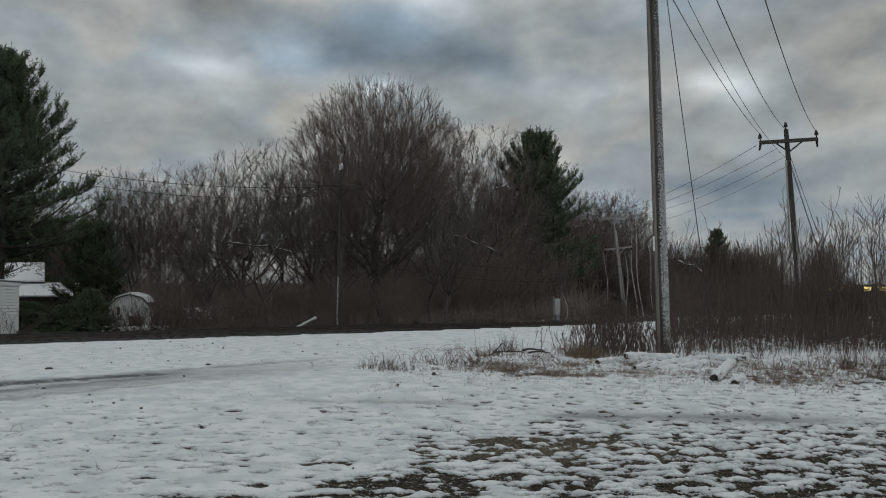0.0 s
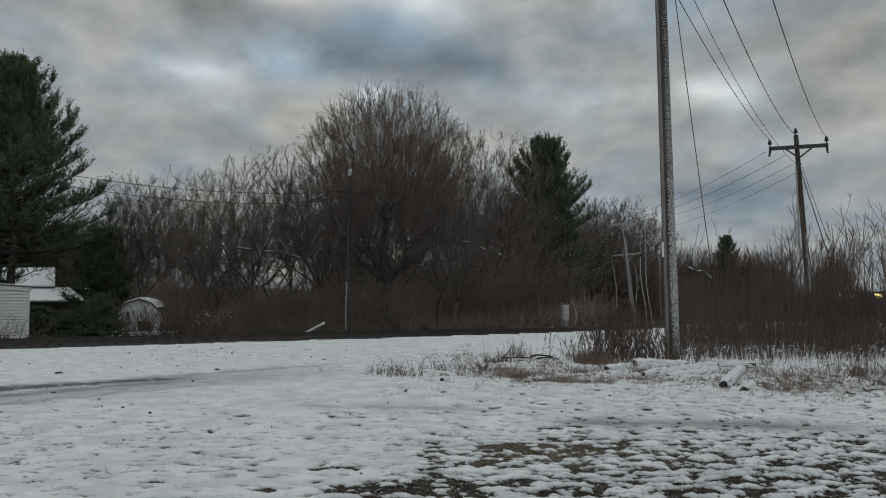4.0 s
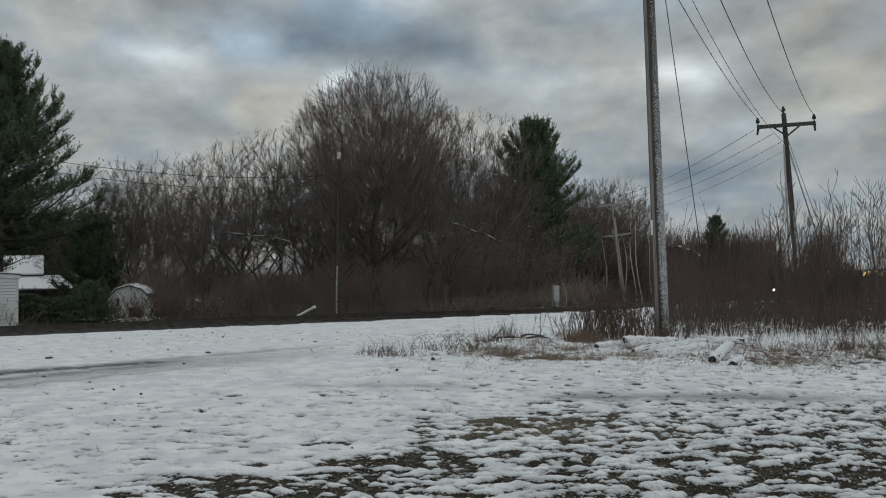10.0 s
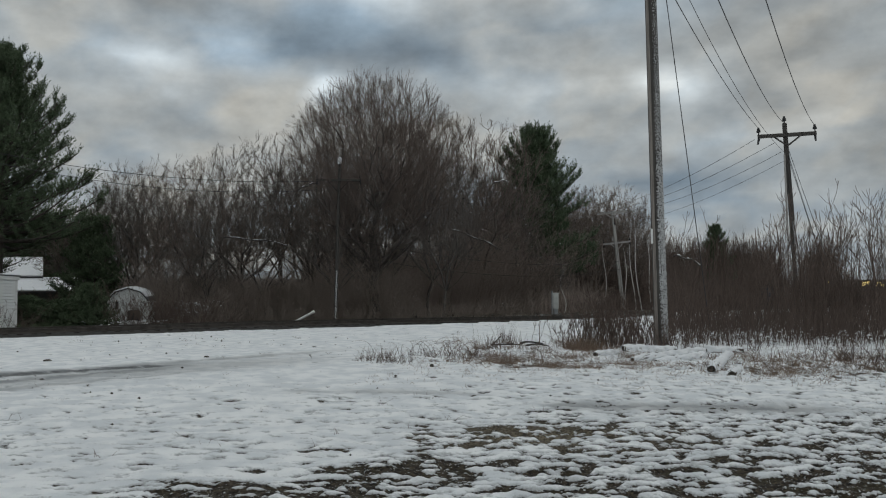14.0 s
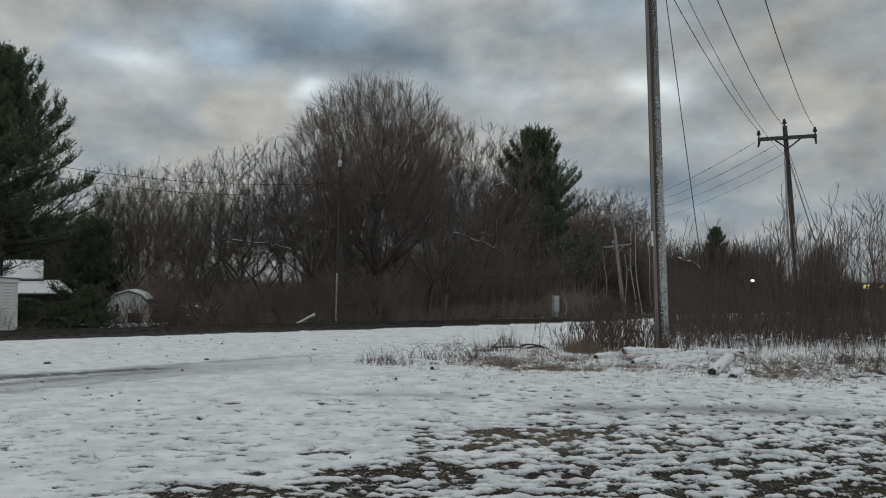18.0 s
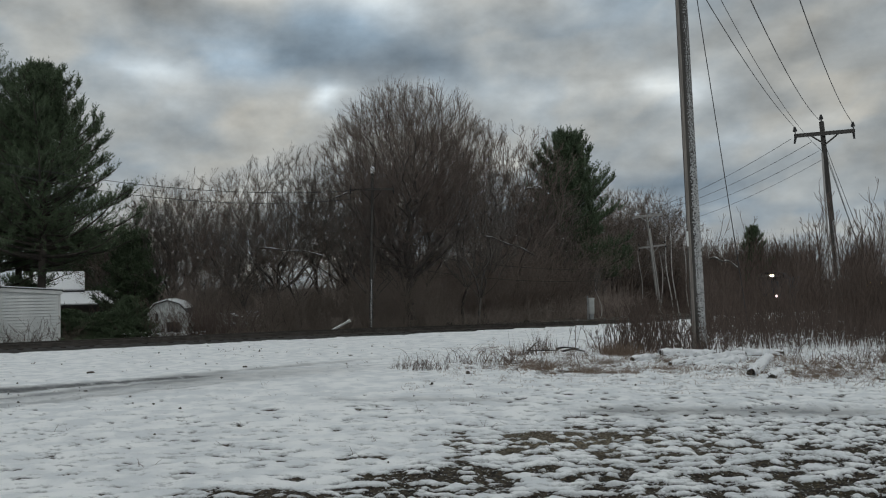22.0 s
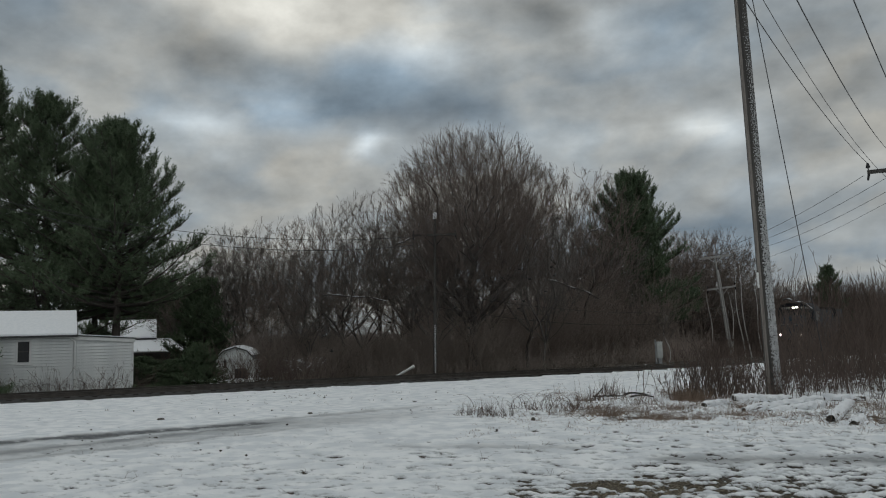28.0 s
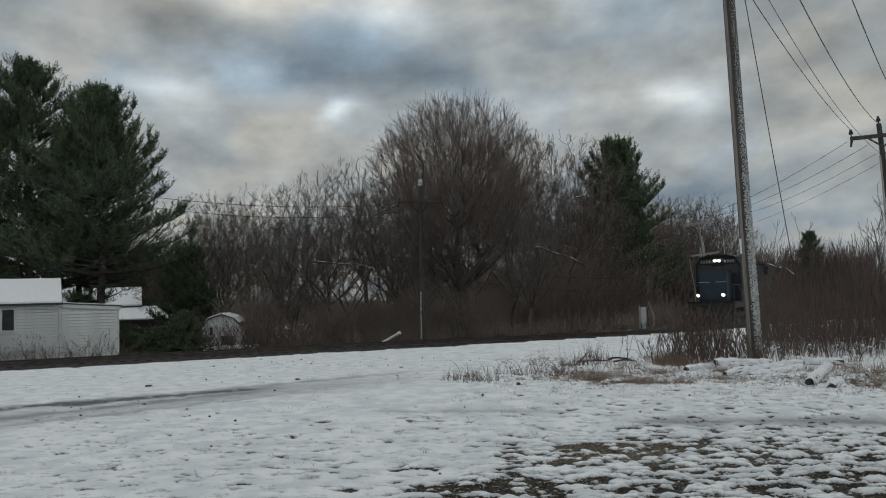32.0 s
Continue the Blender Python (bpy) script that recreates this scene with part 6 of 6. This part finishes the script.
    part("long_hood", boxes((-0.95, 5.2, 1.68, 0.95, 17.0, 4.25), bevel=0.12), M_NAVY, L)
    part("blower_duct", boxes((-1.15, 5.2, 1.68, -0.94, 8.5, 3.2), bevel=0.04), M_NAVY, L)
    part("radiator", boxes((-1.25, 13.5, 3.5, 1.25, 16.5, 4.35), bevel=0.05), M_NAVY, L)
    for k, y in enumerate((13.9, 15.0, 16.1)):
        part("roof_fan", rod(((0, y, 4.33), (0, y, 4.55), 0.5, 0.5), sides=20), M_GRIME, L)
    part("exhaust_stack", rod(((0, 9.5, 4.2), (0, 9.5, 4.55), 0.22, 0.25), sides=14), M_GRIME, L)
    part("horn", rod(((0.5, 6.0, 4.3), (0.5, 5.6, 4.5), 0.04, 0.1), ((0.35, 6.0, 4.3), (0.35, 5.55, 4.45), 0.04, 0.1)), M_GALV, L)
    part("fuel_tank", boxes((-1.35, 6.6, 0.35, 1.35, 10.8, 1.25), bevel=0.15), M_GRIME, L)
    for y in (3.2, 14.2):
        t = part("truck_frame", boxes((-1.2, y - 1.9, 0.55, -1.0, y + 1.9, 0.95), (1.0, y - 1.9, 0.55, 1.2, y + 1.9, 0.95), (-1.0, y - 0.3, 0.6, 1.0, y + 0.3, 1.1), bevel=0.04), M_GRIME, L)
        for s in (-1.37, 1.37):
            part("journal_box", boxes((-1.28, y + s - 0.2, 0.35, -1.18, y + s + 0.2, 0.75), (1.18, y + s - 0.2, 0.35, 1.28, y + s + 0.2, 0.75), bevel=0.03), M_GRIME, t)
    axles = []
    for y in (1.83, 4.57, 12.83, 15.57):
        axles.append(part("wheelset", rod(((-0.8, 0, 0), (-0.67, 0, 0), 0.508, 0.508), ((0.67, 0, 0), (0.8, 0, 0), 0.508, 0.508), ((-0.68, 0, 0), (-0.64, 0, 0), 0.54, 0.54), ((0.64, 0, 0), (0.68, 0, 0), 0.54, 0.54), ((-0.9, 0, 0), (0.9, 0, 0), 0.09, 0.09), sides=20), M_RAIL, L, "steel wheels on an axle", m=pose(0, y, 0.508)))
    return L, axles


loco, wheelsets = build_loco()


# ---- a small flock that leaves the trees and flies past the house: time, x and height as each one passes ----
FLOCK = [(29.5, -23.1, 2.2), (29.6, -23.6, 1.4), (30.0, -24.2, 2.2), (30.3, -22.6, 2.4), (30.3, -22.3, 1.1), (30.6, -22.8, 2.2), (30.9, -22.4, 2.6), (30.9, -23.5, 2.2), (30.9, -20.9, 1.06),
         (30.9, -20.5, 1.05), (31.0, -21.8, 2.6), (31.1, -19.5, 0.74), (31.1, -20.4, 1.56), (31.4, -23.0, 2.4), (31.4, -20.5, 1.2), (31.6, -22.6, 2.3), (31.8, -23.0, 2.5)]


def bird():
    """A small dark bird, its beak towards +y."""
    b = thing("bird", "small dark bird flying past with spread wings", "bird", group="flock of birds")
    bm = bmesh.new()
    bmesh.ops.create_icosphere(bm, subdivisions=2, radius=1, matrix=Matrix.Diagonal((0.036, 0.085, 0.038, 1)))
    bmesh.ops.create_icosphere(bm, subdivisions=2, radius=1, matrix=Matrix.Translation((0, 0.085, 0.016)) @ Matrix.Diagonal((0.026, 0.032, 0.026, 1)))
    part("body", bm, M_GRIME, b, shade=True)
    part("beak", rod(((0, 0.11, 0.014), (0, 0.14, 0.01), 0.008, 0.002), sides=6), M_GRIME, b)
    part("tail", prism([(-0.016, -0.004), (0.016, -0.004), (0.02, 0.004), (-0.02, 0.004)], -0.17, -0.06), M_GRIME, b)
    wings = []
    for side in (-1, 1):
        bm = bmesh.new()
        top = [bm.verts.new((side * x, y, 0.006)) for x, y in ((0.02, 0.05), (0.1, 0.06), (0.19, 0.0), (0.12, -0.035), (0.02, -0.045))]
        low = [bm.verts.new((v.co.x, v.co.y, -0.004)) for v in top]
        bm.faces.new(top)
        bm.faces.new(low[::-1])
        for i in range(5):
            bm.faces.new((top[i], low[i], low[(i + 1) % 5], top[(i + 1) % 5]))
        bmesh.ops.recalc_face_normals(bm, faces=bm.faces[:])
        wings.append(part("wing", bm, M_GRIME, b, m=pose(0, 0, 0.02)))
    return b, wings


birds = [bird() for _ in FLOCK]


# ---- what moves: the clouds drift, the locomotive rolls in, the birds fly off ----
def motions():
    walk(clouds, [(0, pose(0, 0, 0)), (16, pose(0, 0, 0, 0, 0, 4.0)), (32, pose(0, 0, 0, 0, 0, 8.0))])
    stop = float(ARC[np.argmin(np.hypot(TRACK[:, 0] - 11.6, TRACK[:, 1] - 55.3))])
    run = lambda left: float(np.interp(left, (0, 1, 2, 4, 8, 12, 14, 16, 32), (0, 5.3, 10.4, 20.0, 36.6, 52.7, 60.7, 69.5, 148)))  # metres still to roll
    rows = []
    for k in range(33):
        s = stop + run(32 - k)
        a, b = along(s + 3.2), along(s + 14.2)
        turn = math.degrees(math.atan2(b[1] - a[1], b[0] - a[0])) - 90
        d = (b - a) / np.linalg.norm(b - a)
        rows.append((k, pose(*(a - 3.2 * d), 0, 0, turn)))
    walk(loco, rows)
    for w in wheelsets:
        y = w.location.y
        walk(w, [(0.12 * k, pose(0, y, 0.508, math.degrees((run(32) - run(32 - 0.12 * k)) / 0.508))) for k in range(267)])
    g = np.random.default_rng(23)
    for (t, x, z), (b, wings) in zip(FLOCK, birds):
        perch = pose(g.uniform(-5, 2), g.uniform(57, 60), g.uniform(3, 8), 0, 0, 135)
        start = t - 4.4
        fly = lambda u: pose(x - 8.6 * (u - t), 36 - 1.5 * (u - t), z + 0.7 * (u - t), 0, 0, 100)
        rows = [(0, perch), (start, perch), (t - 2.2, pose(x + 18.5, 40, z + g.uniform(0, 0.6), 0, 0, 115))]
        rows += [(u, fly(u)) for u in (t - 1.1, t, t + 0.2, t + 1.1) if u < 31.95] + [(32, fly(32))]
        walk(b, rows)
        beats = [start + 0.09 * k for k in range(int((32 - start) / 0.09))]
        for side, w in zip((-1, 1), wings):
            walk(w, [(0, pose(0, 0, 0.02))] + [(u, pose(0, 0, 0.02, 0, -side * (28 if k % 2 else -24), 0)) for k, u in enumerate(beats)] + [(32, pose(0, 0, 0.02))])


motions()
